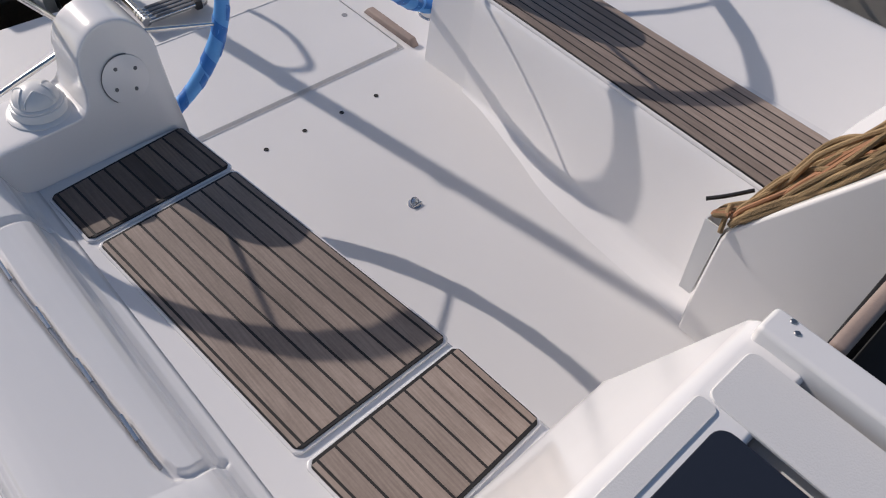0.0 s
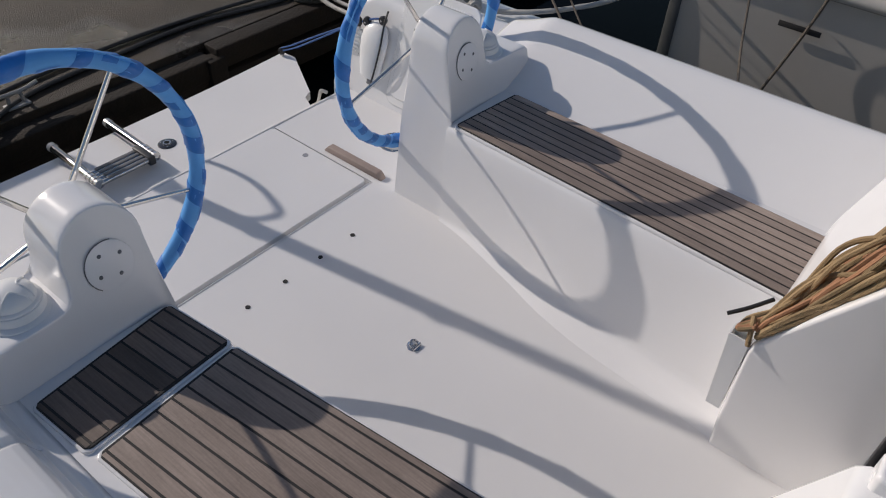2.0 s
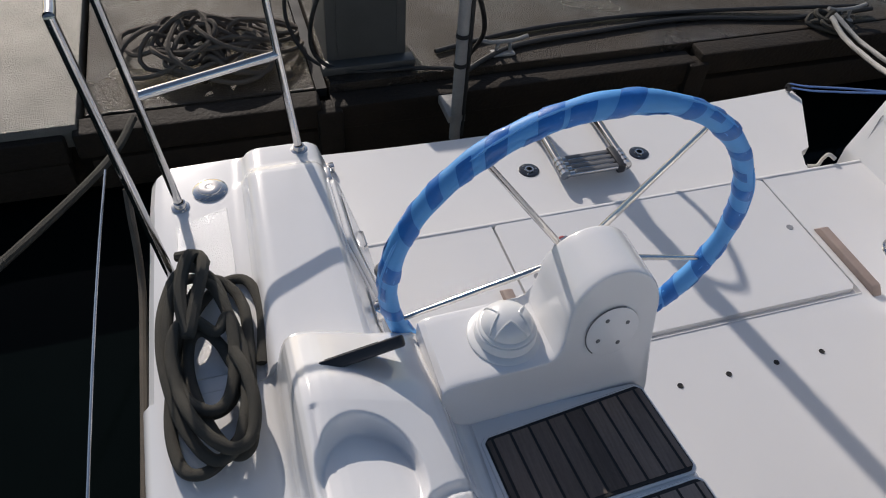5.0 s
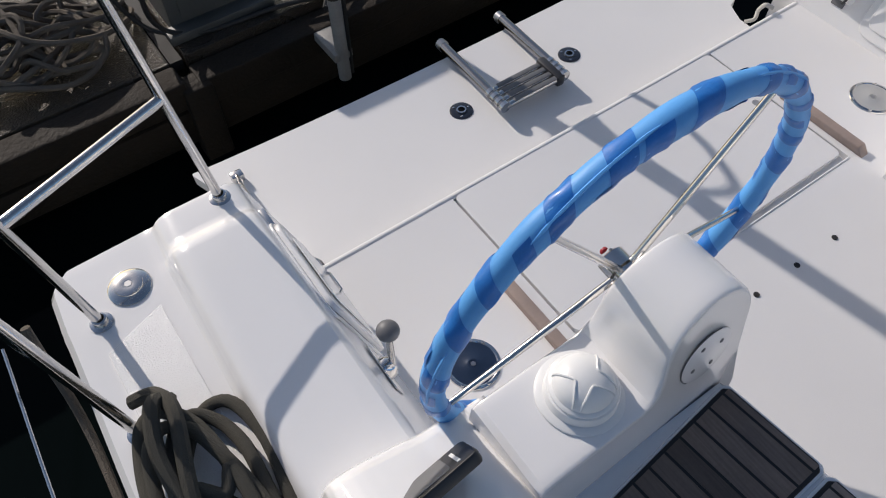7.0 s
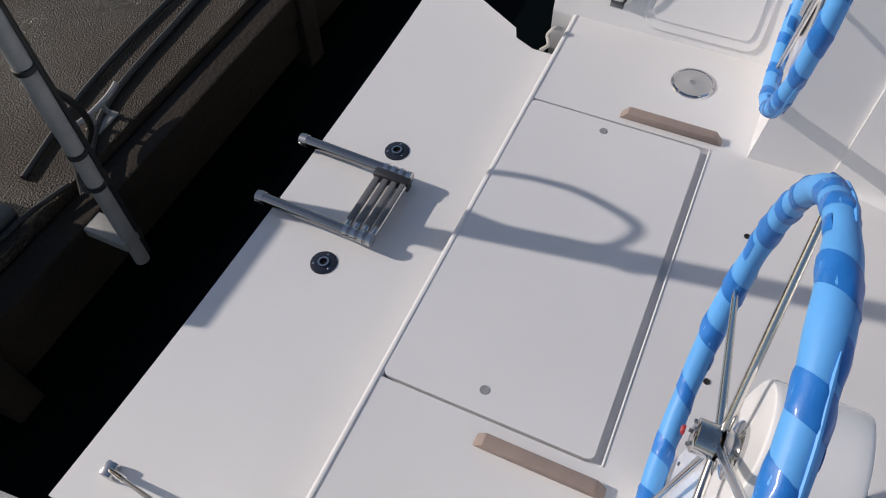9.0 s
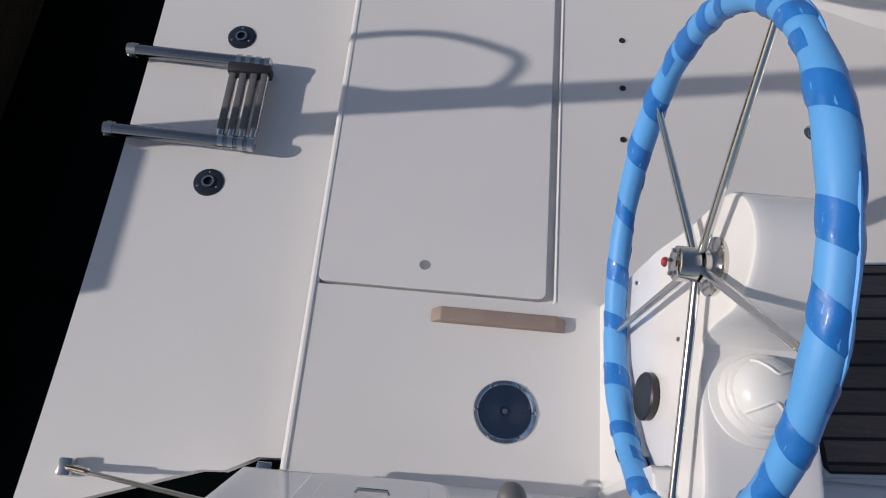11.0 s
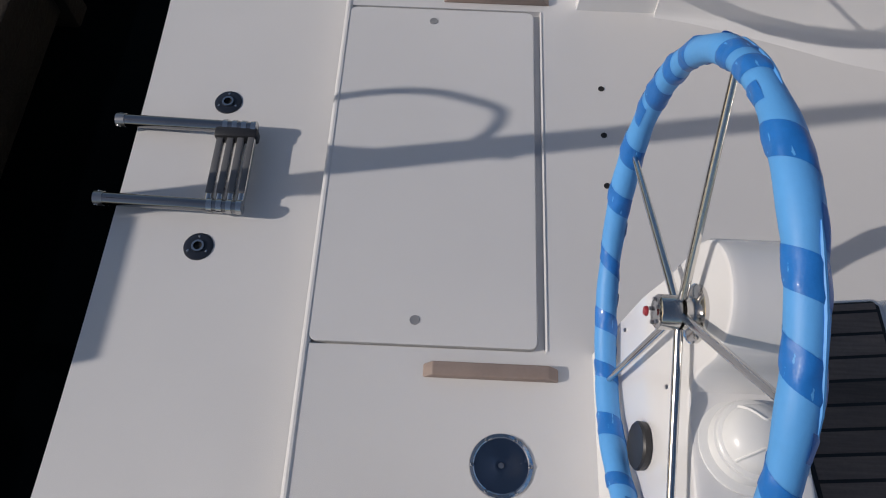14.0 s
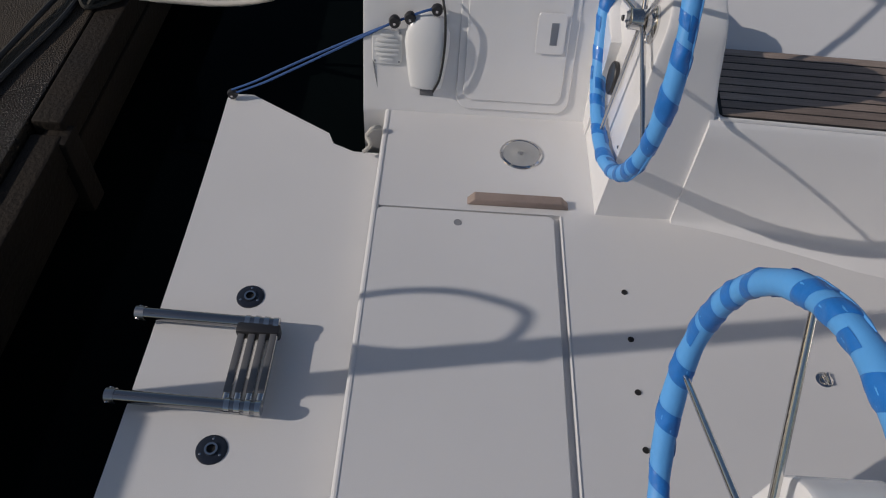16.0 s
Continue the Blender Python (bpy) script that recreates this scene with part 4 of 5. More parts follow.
# ---- rails, ropes and fittings ----
def pushpit(s, bases, tops):
    c = thing("pushpit_rail", "polished stainless pushpit rail with three uprights", "rail", "pushpit rails", at=(s * bases[1][0], bases[1][1], bases[1][2]))
    m = Matrix.Translation((-s * bases[1][0], -bases[1][1], -bases[1][2]))
    for b, t in zip(bases, tops):
        u = part("upright", moved(tube([(s * b[0], b[1], b[2]), (s * t[0], t[1], t[2])], 0.0125, 16), m), STEEL, c)
        part("base_flange", moved(lathe([(0.027, -0.002), (0.027, 0.006), (0.018, 0.010), (0.017, 0.028), (0.0127, 0.030)], 24, m=Matrix.Translation((s * b[0], b[1], b[2]))), m), STEEL, u)
    path = [(s * x, y, z) for x, y, z in tops]
    path = [path[0]] + smooth_path(path, 8)[1:-1] + [path[-1]]
    part("top_rail", moved(tube(path, 0.0125, 16), m), STEEL, c)
    a, b = Vector(bases[0]).lerp(Vector(tops[0]), 0.425), Vector(bases[1]).lerp(Vector(tops[1]), 0.50)
    part("cross_bar", moved(tube([(s * a[0], a[1], a[2]), (s * b[0], b[1], b[2])], 0.0125, 16), m), STEEL, c)
    return c


pushpit(-1, ((1.280, 0.668, 0.376), (1.656, 0.530, 0.324), (1.686, 0.229, 0.324)), ((1.345, 0.790, 1.10), (1.740, 0.585, 1.08), (1.78, 0.31, 1.06)))
pushpit(1, ((1.280, 0.668, 0.376), (1.640, 0.573, 0.322), (1.668, 0.270, 0.322)), ((1.345, 0.730, 1.10), (1.73, 0.68, 1.08), (1.775, 0.34, 1.06)))

cable("lifeline_wire", [(-1.78, 0.33, 0.66), (-1.81, -0.4, 0.63), (-1.82, -2.6, 0.62)], 0.003, STEEL, "thin stainless lifeline wire", "wire")
cable("hull_rope", [(-1.79, 0.56, 0.42), (-1.80, 0.42, 0.22), (-1.81, 0.1, 0.18), (-1.82, -0.8, 0.2), (-1.83, -2.5, 0.25)], 0.011, ROPEGREY, "faded greenish rope along the hull side", "rope")


def coil(name, centre, rx, ry, n, r, mat, label, seed, flat=0.05):
    """A hank of rope: long uneven ovals lying on one another, tighter towards one end."""
    rnd = random.Random(seed)
    pts = []
    for i in range(n):
        tight = i % 3 != 0
        k = rnd.uniform(0.55, 0.78) if tight else rnd.uniform(0.92, 1.05)
        kx = rnd.uniform(0.45, 0.85) if tight else rnd.uniform(0.85, 1.1)
        ox = rnd.uniform(-0.30, 0.22) * rx
        oy = (rnd.uniform(0.10, 0.34) if i % 3 == 1 else rnd.uniform(-0.30, -0.05)) * ry if tight else rnd.uniform(-0.06, 0.06) * ry
        turn = rnd.uniform(-0.30, 0.30)
        for j in range(12):
            a = 2 * math.pi * (j / 12 + i * 0.03)
            w = 1 + 0.10 * math.sin(2 * a + i * 2.1)
            x, y = rx * kx * w * math.cos(a), ry * k * w * math.sin(a)
            pts.append((centre[0] + ox + x * math.cos(turn) - y * math.sin(turn), centre[1] + oy + x * math.sin(turn) + y * math.cos(turn), centre[2] + r + flat * i / n + 0.7 * r * math.sin(3 * a + i * 1.7) + 0.7 * r))
    return solo(name, tube(smooth_path(pts, 5), r, 12), mat, label, "rope", smooth=60)


hank = coil("rope_hank", (-1.600, -0.085, DECK), 0.100, 0.300, 6, 0.0145, ROPEDARK, "thick dark braided rope hank lying on the side deck", 21, 0.085)
cable("rope_turn", [(-1.60, 0.23, 0.40), (-1.63, 0.20, 0.47), (-1.66, 0.10, 0.46), (-1.655, -0.02, 0.43), (-1.63, 0.05, 0.45), (-1.60, 0.17, 0.46), (-1.62, 0.25, 0.42), (-1.67, 0.27, 0.40)], 0.0165, ROPEDARK, "turns of dark rope round the upright", "rope")

# deck fitting, polished and domed
df = thing("deck_filler", "polished round stainless deck fitting on the side deck", "deck fitting", "deck fittings", at=(-1.566, 0.583, DECK - 0.002))
part("dome", lathe([(0.052, 0), (0.052, 0.004), (0.046, 0.010), (0.034, 0.014), (0.033, 0.017), (0.024, 0.020), (0.012, 0.019), (0, 0.0185)], 40), STEEL, df)
part("slot", lathe([(0, 0.0205), (0.009, 0.0205), (0.010, 0.019)], 6), DULL, df)


def slope_z(x):
    """Height of the sloped back rest at a distance from the middle."""
    p = [(1.06, 0.385), (1.075, 0.389), (1.095, 0.405), (1.112, 0.435), (1.128, 0.475), (1.15, 0.505), (1.19, 0.528), (1.30, 0.575), (1.37, 0.60), (1.45, 0.60)]
    for (a, za), (b, zb) in zip(p, p[1:]):
        if a <= x <= b:
            return za + (zb - za) * (x - a) / (b - a)
    return 0.6


def on_slope(pts, up):
    return [(-x, y, slope_z(x) + up) for x, y in pts]


hg = thing("locker_hinge", "polished steel hinge rod along the coaming locker lid", "hinge", at=(-1.19, -1.0, 0.53))
part("rod", moved(tube(on_slope([(1.243, -0.74), (1.234, -0.97), (1.223, -1.18), (1.210, -1.40)], -0.002), 0.0042, 8), Matrix.Translation((1.19, 1.0, -0.53))), DULL, hg)
for y in (-0.78, -0.95, -1.12, -1.29):
    x = 1.2450 + (y + 0.70) * 0.050
    part("knuckle", moved(tube(on_slope([(x, y - 0.035), (x, y + 0.035)], -0.001), 0.0052, 8), Matrix.Translation((1.19, 1.0, -0.53))), STEEL, hg)
# handheld remote in its cradle
rm = thing("handheld_unit", "black handheld unit leaning on the white coaming edge", "remote", at=(-1.275, -0.285, 0.548))
rot = Matrix.Rotation(radians(4), 4, "Z") @ Matrix.Rotation(radians(-6), 4, "Y") @ Matrix.Rotation(radians(-52), 4, "X")
part("case", moved(prism(rounded(-0.105, -0.030, 0.090, 0.055, 0.014), 0.0, 0.026, 2, 0.006, 2), rot), BLACK, rm)
part("face", moved(prism(rounded(-0.085, -0.020, 0.035, 0.045, 0.008), 0.0255, 0.0275, 2, 0.001, 1), rot), GREYPL, rm)
part("lettering", moved(box((0.050, -0.018, 0.0255), (0.057, 0.030, 0.0272)), rot), WHITEP, rm, "small pale unreadable bar")


# ---- aft inner faces: x = 1.09 + 0.357 z ----
def face_m(s, y, z, up=0.0):
    """A pose on the sloping inner face: x along the boat, y up the slope, z out of it."""
    n = Vector((-s, 0, 0.357)).normalized()
    t = Vector((0, -s, 0))
    v = n.cross(t)
    o = Vector((s * (1.0885 + 0.357 * z), y, z)) + n * up
    return Matrix(((t.x, v.x, n.x, o.x), (t.y, v.y, n.y, o.y), (t.z, v.z, n.z, o.z), (0, 0, 0, 1)))


# starboard: locker lid with a finger hole and engine lever
fm = face_m(-1, 0.385, 0.205)
sl = thing("coaming_locker", "white rounded locker lid with a chrome finger latch", "locker lid", "coaming lockers", at=fm.translation)
fi = Matrix.Translation(-fm.translation)
part("frame", moved(prism(rounded(-0.165, -0.170, 0.165, 0.178, 0.05, 8), -0.002, 0.006, 2, 0.002, 1), fi @ fm), GEL, sl)
part("lid", moved(prism(rounded(-0.155, -0.160, 0.155, 0.168, 0.045, 8), 0.004, 0.020, 2, 0.006, 2), fi @ fm), GEL, sl)
part("inset", moved(prism(rounded(-0.115, -0.12, 0.115, 0.125, 0.03, 6), 0.0195, 0.0225, 2, 0.0015, 1), fi @ fm), GEL, sl)
part("latch", moved(tube([(-0.035, 0.02, 0.026), (-0.03, 0.018, 0.034), (0.03, 0.018, 0.034), (0.035, 0.02, 0.026)], 0.004, 8), fi @ fm), STEEL, sl, "chrome latch bar")
fm = face_m(-1, 0.118, 0.205)
fi = Matrix.Translation(-fm.translation)
th = thing("engine_lever", "engine control lever with a grey ball knob and chrome base", "lever", at=fm.translation)
part("plate", moved(prism(rounded(-0.070, -0.030, 0.070, 0.030, 0.012), 0.0, 0.004, 2, 0.001, 1), fi @ fm), STEEL, th)
part("boss", moved(lathe([(0.030, 0.003), (0.028, 0.018), (0.020, 0.028), (0, 0.030)], 24, m=fm), fi), STEEL, th)
p0 = fm @ Vector((0, 0, 0.026))
ball = Vector((-1.137, 0.119, 0.357))
part("arm", moved(tube([p0, p0.lerp(ball, 0.6), ball], [0.010, 0.0085, 0.007], 12), fi), STEEL, th)
bm = bmesh.new()
bmesh.ops.create_uvsphere(bm, u_segments=28, v_segments=18, radius=0.0275)
part("knob", moved(moved(bm, Matrix.Translation(ball)), fi), GREYPL, th, "grey ball knob")

# platform stay wires with fittings
def stay(name, a, b, label, mat, r):
    c = thing(name, label, "stay", "platform stays", at=a)
    m = Matrix.Translation(-Vector(a))
    a, b = Vector(a), Vector(b)
    mid = a.lerp(b, 0.5) + Vector((0, 0, -0.012))
    part("wire", moved(tube(smooth_path([a, mid, b], 8), r, 8), m), mat, c)
    part("toggle", moved(box(a - Vector((0.022, 0.018, 0.022)), a + Vector((0.022, 0.018, 0.012)), 0.006), m), STEEL, c)
    part("toggle", moved(tube([a, a.lerp(b, 0.13)], 0.009, 10), m), STEEL, c)
    part("pad", moved(box(b - Vector((0.012, 0.032, 0.020)), b + Vector((0.008, 0.032, 0.012)), 0.004), m), STEEL, c)
    part("terminal", moved(tube([b.lerp(a, 0.12), b], 0.008, 10), m), STEEL, c)


stay("platform_stay", (-1.118, 1.168, plat_z(1.1, 1.17) + 0.026), (-1.206, 0.575, 0.325), "plastic-covered steel stay wire holding the swim platform", DULL, 0.0055)
hp = thing("hinge_pin", "stainless platform hinge block beside the floor edge", "hinge", at=(-1.085, 0.68, -0.10))
part("block", box((-0.02, -0.02, -0.03), (0.02, 0.02, 0.05), 0.006), STEEL, hp)

# port: locker door, cover, vent, blocks and blue lines
fm = face_m(1, 0.150, 0.235)
fi = Matrix.Translation(-fm.translation)
pl = thing("coaming_locker", "large white rounded locker door with a recessed finger latch", "locker lid", "coaming lockers", at=fm.translation)
part("frame", moved(prism(rounded(-0.215, -0.228, 0.215, 0.30, 0.05, 8), -0.002, 0.010, 2, 0.004, 1), fi @ fm), GEL, pl)
part("lid", moved(prism(rounded(-0.188, -0.195, 0.182, 0.27, 0.035, 8), 0.008, 0.016, 2, 0.003, 1), fi @ fm), GEL, pl)
lp = part("latch_plate", moved(prism(rounded(0.062, -0.03, 0.165, 0.095, 0.012), 0.0155, 0.0195, 2, 0.001, 1), fi @ fm), GEL, pl)
part("finger_slot", moved(box((0.112, -0.002, 0.0185), (0.138, 0.066, 0.0205), 0.0), fi @ fm), DULL, lp, "grey slot")
fm = face_m(1, 0.480, 0.178)
fi = Matrix.Translation(-fm.translation)
hc = thing("shower_cover", "white soft-cornered cover with a hanging black hose on the coaming", "cover", at=fm.translation)
rings = []
for k, (yy, w, d) in enumerate(((-0.127, 0.040, 0.014), (-0.122, 0.047, 0.026), (-0.112, 0.050, 0.034), (-0.06, 0.058, 0.046), (0.0, 0.065, 0.052), (0.05, 0.069, 0.054), (0.09, 0.067, 0.050), (0.12, 0.058, 0.042), (0.14, 0.043, 0.030), (0.152, 0.024, 0.018), (0.156, 0.008, 0.008))):
    rings.append([(1.18 * w * math.cos(2 * math.pi * j / 20), 0.86 * yy, max(0.0, d * (0.5 + 0.62 * math.sin(2 * math.pi * j / 20)))) for j in range(20)])
part("body", moved(loft(rings), fi @ fm), WHITEP, hc)
part("tab", moved(box((-0.022, -0.132, 0), (0.030, -0.110, 0.005), 0.001), fi @ fm), GREYPL, hc)
part("hose", moved(tube(smooth_path([(0.028, -0.112, 0.03), (0.052, -0.06, 0.05), (0.064, 0.04, 0.054), (0.060, 0.13, 0.05), (0.045, 0.20, 0.025)], 6), 0.0045, 8), fi @ fm), CORD, hc)
fm = face_m(1, 0.628, 0.195)
fi = Matrix.Translation(-fm.translation)
vg = thing("vent_grille", "white round-slotted ventilator grille on the coaming", "grille", at=fm.translation)
part("plate", moved(prism(rounded(-0.055, -0.055, 0.055, 0.055, 0.02), 0, 0.006, 2, 0.002, 1), fi @ fm), WHITEP, vg)
for k in range(6):
    y = -0.038 + 0.0152 * k
    w = math.sqrt(max(0.0004, 0.045 ** 2 - y * y))
    part("slat", moved(box((-w, y - 0.0045, 0.005), (w, y + 0.0045, 0.014), 0.002), fi @ fm), WHITEP, vg)
for a, b in ((-1, -1), (1, -1), (1, 1), (-1, 1)):
    part("screw", moved(lathe([(0, 0.009), (0.004, 0.006)], 8, m=fm @ Matrix.Translation((a * 0.045, b * 0.045, 0))), fi), DULL, vg)


def block(p, label="small black line block with a steel pin"):
    c = thing("line_block", label, "block", "line blocks", at=p)
    part("cheek", lathe([(0, -0.014), (0.018, -0.012), (0.022, 0), (0.018, 0.012), (0, 0.014)], 20, m=Matrix.Rotation(radians(90), 4, "Y")), BLACK, c)
    part("pin", tube([(-0.018, 0, 0), (0.018, 0, 0)], 0.005, 8), STEEL, c)
    part("bracket", box((-0.008, -0.012, -0.028), (0.008, 0.012, -0.008), 0.002), STEEL, c)


blk_p = (1.205, 1.262, plat_z(1.2, 1.26) + 0.028)
block(blk_p)
block((1.160, 0.600, 0.284))
block((1.166, 0.545, 0.296))
block((1.176, 0.450, 0.325))
cable("blue_line", [blk_p, (1.184, 0.93, 0.105), (1.160, 0.600, 0.284)], 0.0042, BLUECORD, "thin blue control line to the swim platform", "line", group="control lines")
cable("blue_line", [(blk_p[0], blk_p[1], blk_p[2] + 0.02), (1.186, 0.90, 0.135), (1.166, 0.545, 0.302), (1.176, 0.450, 0.328)], 0.0042, BLUECORD, "thin blue control line to the swim platform", "line", group="control lines")
cable("cord_tail", [(0.965, 0.640, 0.012), (0.945, 0.665, 0.02), (0.955, 0.69, -0.02), (0.925, 0.675, -0.04), (0.905, 0.70, -0.06)], 0.008, ROPEWHITE, "frayed white cord tied at the platform hinge", "rope")
cable("grey_line", [(1.19, 0.66, 0.26), (1.15, 0.68, 0.17), (1.12, 0.665, 0.08), (1.10, 0.655, 0.02)], 0.003, DULL, "thin grey line on the coaming face", "line")

# port deck: mooring lines in a heap
tangle("loose_rope", (1.56, 0.30, DECK), 0.10, 0.28, 0.09, 60, 0.013, ROPEWHITE, "heap of grey-white mooring rope on the side deck", "rope", 14, 7)
cable("mooring_rope", [(1.58, 0.1, 0.36), (1.72, -0.1, 0.38), (2.2, -0.25, 0.34), (2.75, -0.35, 0.40)], 0.015, ROPEWHITE, "white twisted mooring rope to the neighbouring boat", "rope", 0.12, 160, 9)
cable("mooring_rope", [(1.46, 0.62, 0.40), (1.52, 0.45, 0.46), (1.60, 0.34, 0.50), (1.66, 0.22, 0.40)], 0.013, ROPEWHITE, "white rope turned round the rail", "rope", 0.12, 160, 9)
cable("mooring_line", [(1.60, -0.35, 0.40), (2.0, 0.3, 0.7), (2.6, 1.4, 1.2), (3.2, 2.4, 1.7)], 0.006, ROPEGREY, "thin mooring line rising past the boat", "rope")
cable("mooring_line", [(1.62, -0.45, 0.38), (2.1, 0.25, 0.72), (2.75, 1.3, 1.2), (3.35, 2.3, 1.7)], 0.0045, ROPEGREY, "thin mooring line rising past the boat", "rope")

# ---- rope bunch over the port bulkhead, pocket at its foot ----
bun = random.Random(11)
rb = thing("halyard_bunch", "thick bunch of tan and orange halyards hung over the cabin bulkhead", "rope bunch", at=(0.55, -1.80, 0.62))
rbm = Matrix.Translation((-0.55, 1.80, -0.62))


def lie(u, w, h):
    """A place on the bunch: u along it, w across it, h above the slope."""
    spine = ((0.340, -1.722, 0.425), (0.380, -1.755, 0.475), (0.440, -1.83, 0.59), (0.480, -1.905, 0.71), (0.515, -1.985, 0.835), (0.555, -2.085, 0.875), (0.605, -2.21, 0.87), (0.645, -2.35, 0.87))
    q = max(0.0, min(0.9999, u)) * (len(spine) - 1)
    i = int(q)
    p = Vector(spine[i]).lerp(Vector(spine[i + 1]), q - i)
    wide = (0.022 + 0.105 * min(1.0, u * 2.2))
    n = Vector((0, 0.84, 0.53)) if p.z < 0.85 else Vector((0, 0.25, 0.97))
    return p + Vector((1, 0, 0)) * max(-1.15, min(1.15, w)) * wide + n * (0.010 + h)


for k in range(58):
    w = bun.uniform(-1, 1)
    h = (1 - w * w) * bun.uniform(0.0, 0.06)
    ph, fr, am = bun.uniform(0, 6), bun.uniform(5, 13), bun.uniform(0.2, 0.75)
    u0 = bun.choice((0.0, 0.02, 0.05, 0.1))
    pts = [lie(u0 + (1 - u0) * j / 22, w + am * math.sin(fr * j / 22 + ph), max(0.0, h + 0.016 * math.sin(fr * 1.3 * j / 22 + ph * 2)) * min(1.0, 0.35 + 2.5 * j / 22)) for j in range(23)]
    part("strand", moved(tube(smooth_path(pts, 2), bun.uniform(0.0062, 0.0085), 7), rbm), ROPEORANGE if -0.75 < w < -0.15 and bun.random() < 0.45 else ROPETAN, rb)
for k in range(9):
    a = bun.uniform(-0.9, 0.9)
    pts = [lie(0.0, a, 0.02) + Vector((bun.uniform(-0.02, 0.02), 0.0, 0.02)), lie(0.0, a, 0.02) + Vector((-0.02, 0.02 + 0.02 * bun.random(), 0.0)), lie(0.02, a + 0.5, 0.03) + Vector((-0.01, 0.025, -0.01)), lie(0.08, a + 0.6, 0.02)]
    part("bight", moved(tube(smooth_path(pts, 5), 0.0072, 7), rbm), ROPETAN if k % 3 else ROPEORANGE, rb)
part("tail", moved(tube(smooth_path([(0.41, -1.70, 0.50), (0.36, -1.655, 0.475), (0.325, -1.615, 0.455)], 5), 0.006, 8), rbm), CORD, rb, "dark whipped rope end")
part("tail", moved(tube(smooth_path([(0.345, -1.68, 0.47), (0.315, -1.69, 0.45), (0.302, -1.70, 0.40)], 5), 0.0075, 8), rbm), ROPETAN, rb)

pk = thing("pocket_moulding", "white open-topped winch handle pocket on the bulkhead cheek", "pocket", at=(0.33, -1.665, 0.26))
pm = Matrix.Translation((-0.33, 1.635, -0.26))
outer, inner = [], []
for z, w in ((0.125, 0.020), (0.40, 0.034)):
    x0, x1, y0, y1 = 0.335 - w * 0.6, 0.335 + w, -1.672, -1.630 + (0.018 if z > 0.3 else 0)
    outer.append([(x0, y0, z), (x1, y0, z), (x1, y1, z), (x0, y1, z)])
    inner.append([(x0 + 0.004, y0 + 0.004, z), (x1 - 0.004, y0 + 0.004, z), (x1 - 0.004, y1 - 0.004, z), (x0 + 0.004, y1 - 0.004, z)])
bm = loft([outer[0], outer[1], inner[1], [(x, y, 0.16) for x, y, z in inner[0]]])
part("shell", moved(bm, pm), WHITEP, pk, smooth=30)

# ---- neighbouring boat, fender ----
nb = thing("neighbour_boat", "pale grey motor boat hull with a white rubbing rail, moored alongside", "boat", at=(3.6, -4.0, WATER_Z))
nm = Matrix.Translation((-3.6, 4.0, -WATER_Z))
rings = []
for y, w in ((-0.36, 0.0), (-0.50, 0.01), (-2.5, 0.02), (-5.0, 0.0), (-8.0, 0.35)):
    rings.append([(2.78 + w, y - 0.16, -1.05), (2.73 + w, y - 0.05, -0.2), (2.70 + w, y, 0.58), (5.6, y, 0.58), (5.6, y - 0.16, -1.05)])
part("hull", moved(loft(rings), nm), NBHULL, nb, smooth=30)
part("rubbing_rail", moved(tube([(2.70, -0.34, 0.56), (2.70, -2.5, 0.56), (2.695, -5.0, 0.56), (3.04, -8.0, 0.56)], 0.035, 12), nm), NBHULL, nb)
part("corner_post", moved(box((2.70, -0.40, -0.9), (2.83, -0.33, 0.56), 0.015), nm), BOXGREY, nb, "grey corner edge")
part("deck", moved(box((2.72, -7.9, 0.575), (5.58, -0.38, 0.605), 0.01), nm), NBDECK, nb, "beige side deck")
part("bulwark", moved(box((2.95, -7.5, 0.60), (3.05, -0.6, 0.95), 0.02), nm), NBHULL, nb)
for y in (-0.75, -1.35, -2.1):
    pc = part("deck_cleat", moved(box((2.76, y - 0.05, 0.60), (2.80, y + 0.05, 0.625), 0.006), nm), STEEL, nb)
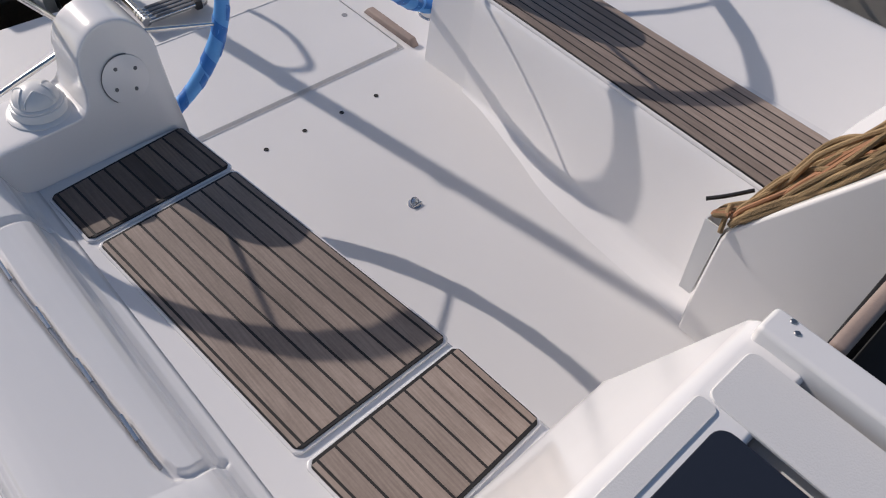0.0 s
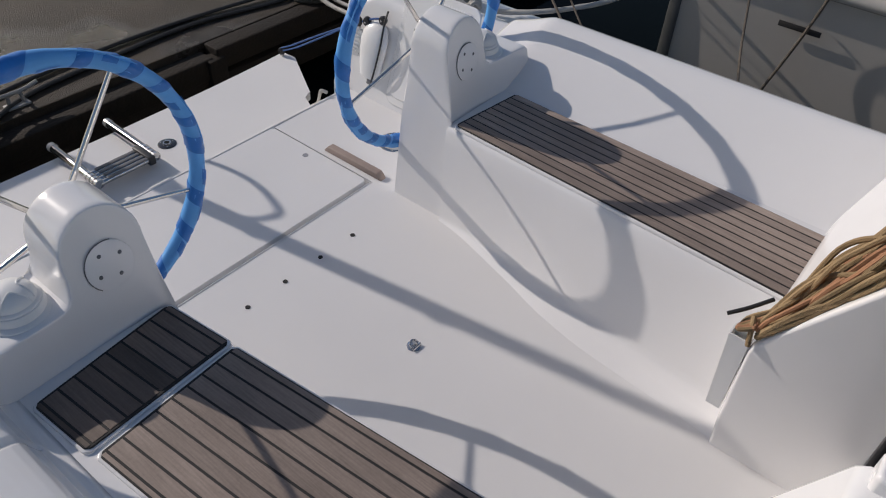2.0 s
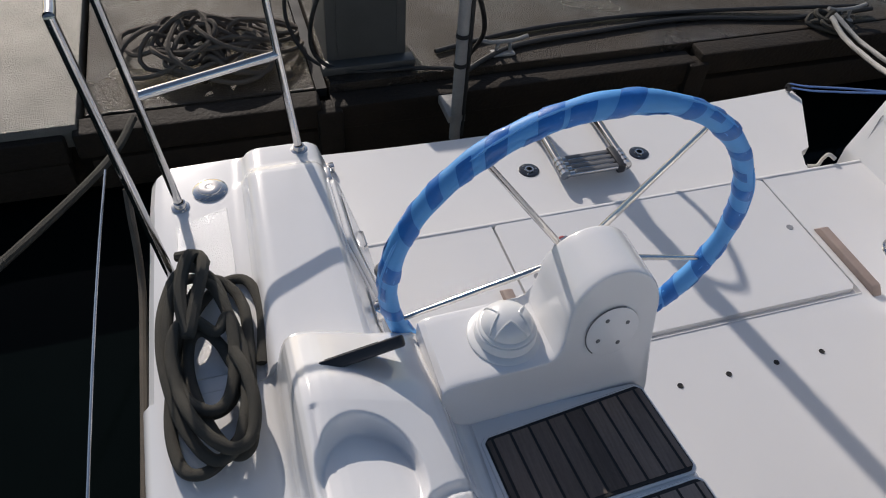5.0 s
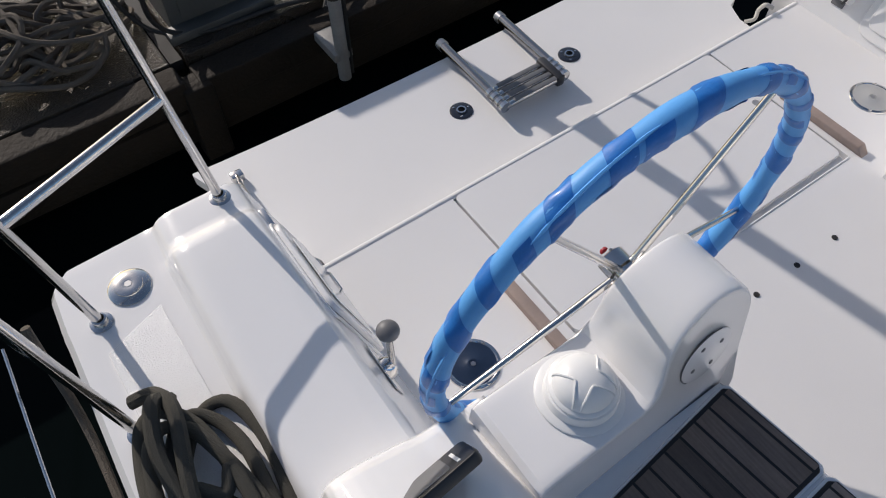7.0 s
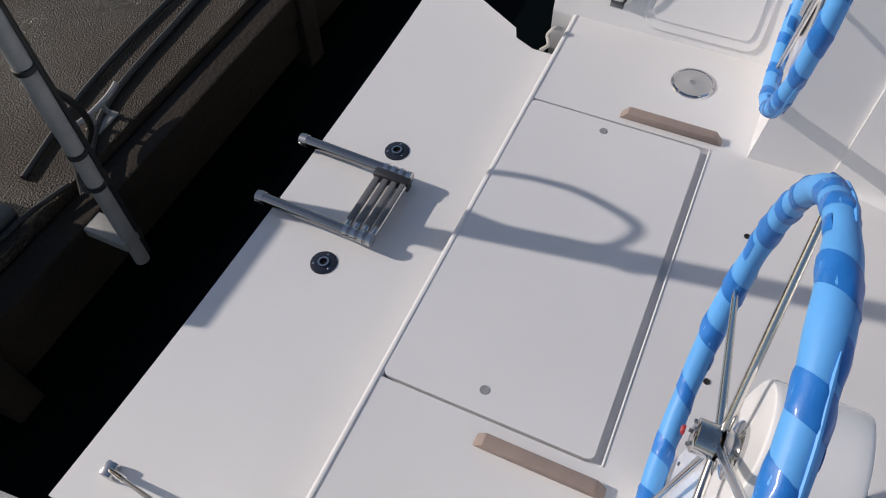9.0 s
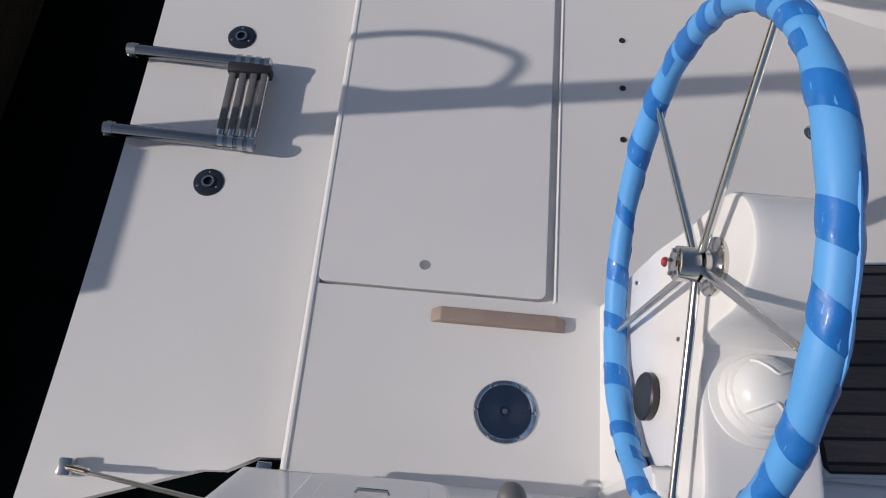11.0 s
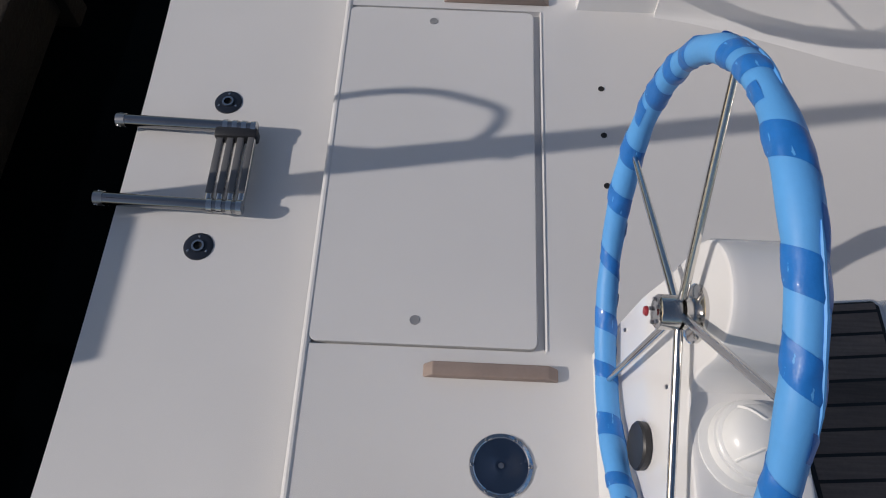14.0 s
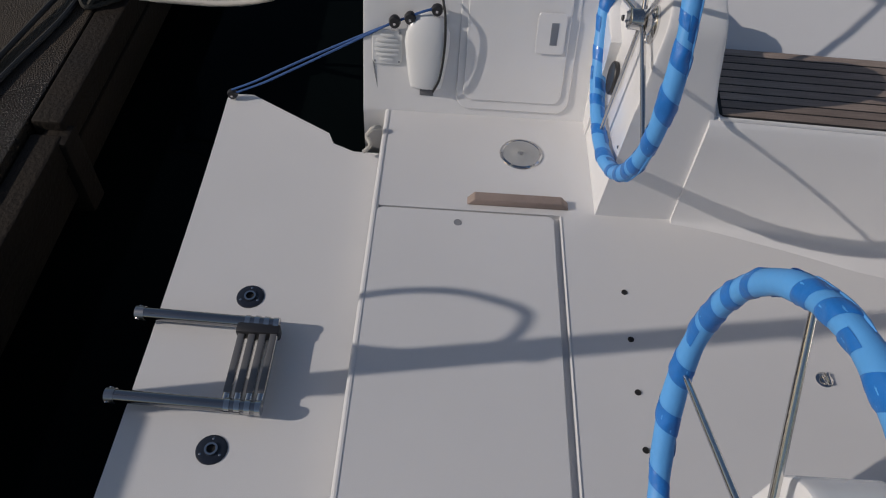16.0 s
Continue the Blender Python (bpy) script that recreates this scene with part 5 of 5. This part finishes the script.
for y in (-1.05, -1.9, -2.9):
    part("hull_slot", moved(box((2.692, y - 0.11, 0.33), (2.70, y + 0.11, 0.36), 0.003), nm), RUBBER, nb, "dark drain slot")
cable("hanging_line", [(2.64, -1.15, 0.60), (2.66, -1.05, 0.2), (2.45, -0.85, -0.5)], 0.008, ROPEGREY, "thin line hanging along the neighbouring hull", "rope")
cable("hanging_line", [(2.64, -0.75, 0.60), (2.3, -0.9, 0.35), (1.9, -1.05, 0.33)], 0.006, ROPEGREY, "thin line between the boats", "rope")
fd = thing("fender", "cream fender with a navy end hung at the boat side", "fender", at=(1.62, -1.93, 0.58))
fr = Matrix.Rotation(radians(-18), 4, "Y")
part("body", lathe([(0, -0.30), (0.05, -0.29), (0.095, -0.24), (0.105, -0.15), (0.105, 0.0), (0.10, 0.03)], 28, m=fr), CREAM, fd)
part("cap", lathe([(0.102, 0.025), (0.098, 0.07), (0.07, 0.125), (0.035, 0.15), (0.03, 0.175), (0, 0.18)], 28, m=fr), NAVY, fd, "navy blue fender end")
part("lanyard", tube(smooth_path([(0.0, 0, 0.17), (0.02, -0.02, 0.3), (0.03, -0.05, 0.5)], 5), 0.006, 8), CORD, fd)

# ---- heights ----
# the mouldings above are drawn from a low datum; this sets seats, side decks and cabin to their true heights
LEVELS = ((0.0, 0.0), (0.33, 0.402), (0.386, 0.447), (0.42, 0.472), (0.53, 0.588), (0.587, 0.653), (0.89, 0.978), (3.0, 3.1))
ASHORE = ("water", "dock", "power_", "mooring_line", "blue_sign", "floor", "lift_ring", "foot_chock", "deck_plate", "swim_", "boarding_", "steering_", "neighbour", "hanging_")


def lift(z):
    for (a, b), (c, d) in zip(LEVELS, LEVELS[1:]):
        if a <= z <= c:
            return b + (d - b) * (z - a) / (c - a)
    return z


bpy.context.view_layer.update()
for top in [o for o in bpy.data.objects if o.parent is None and o.type in ("MESH", "EMPTY") and not o.name.startswith(ASHORE)]:
    base = top.location.z
    for ob in [top] + list(top.children_recursive):
        if ob.type == "MESH":
            for v in ob.data.vertices:
                v.co.z = lift(v.co.z + base) - lift(base)
    top.location.z = lift(base)
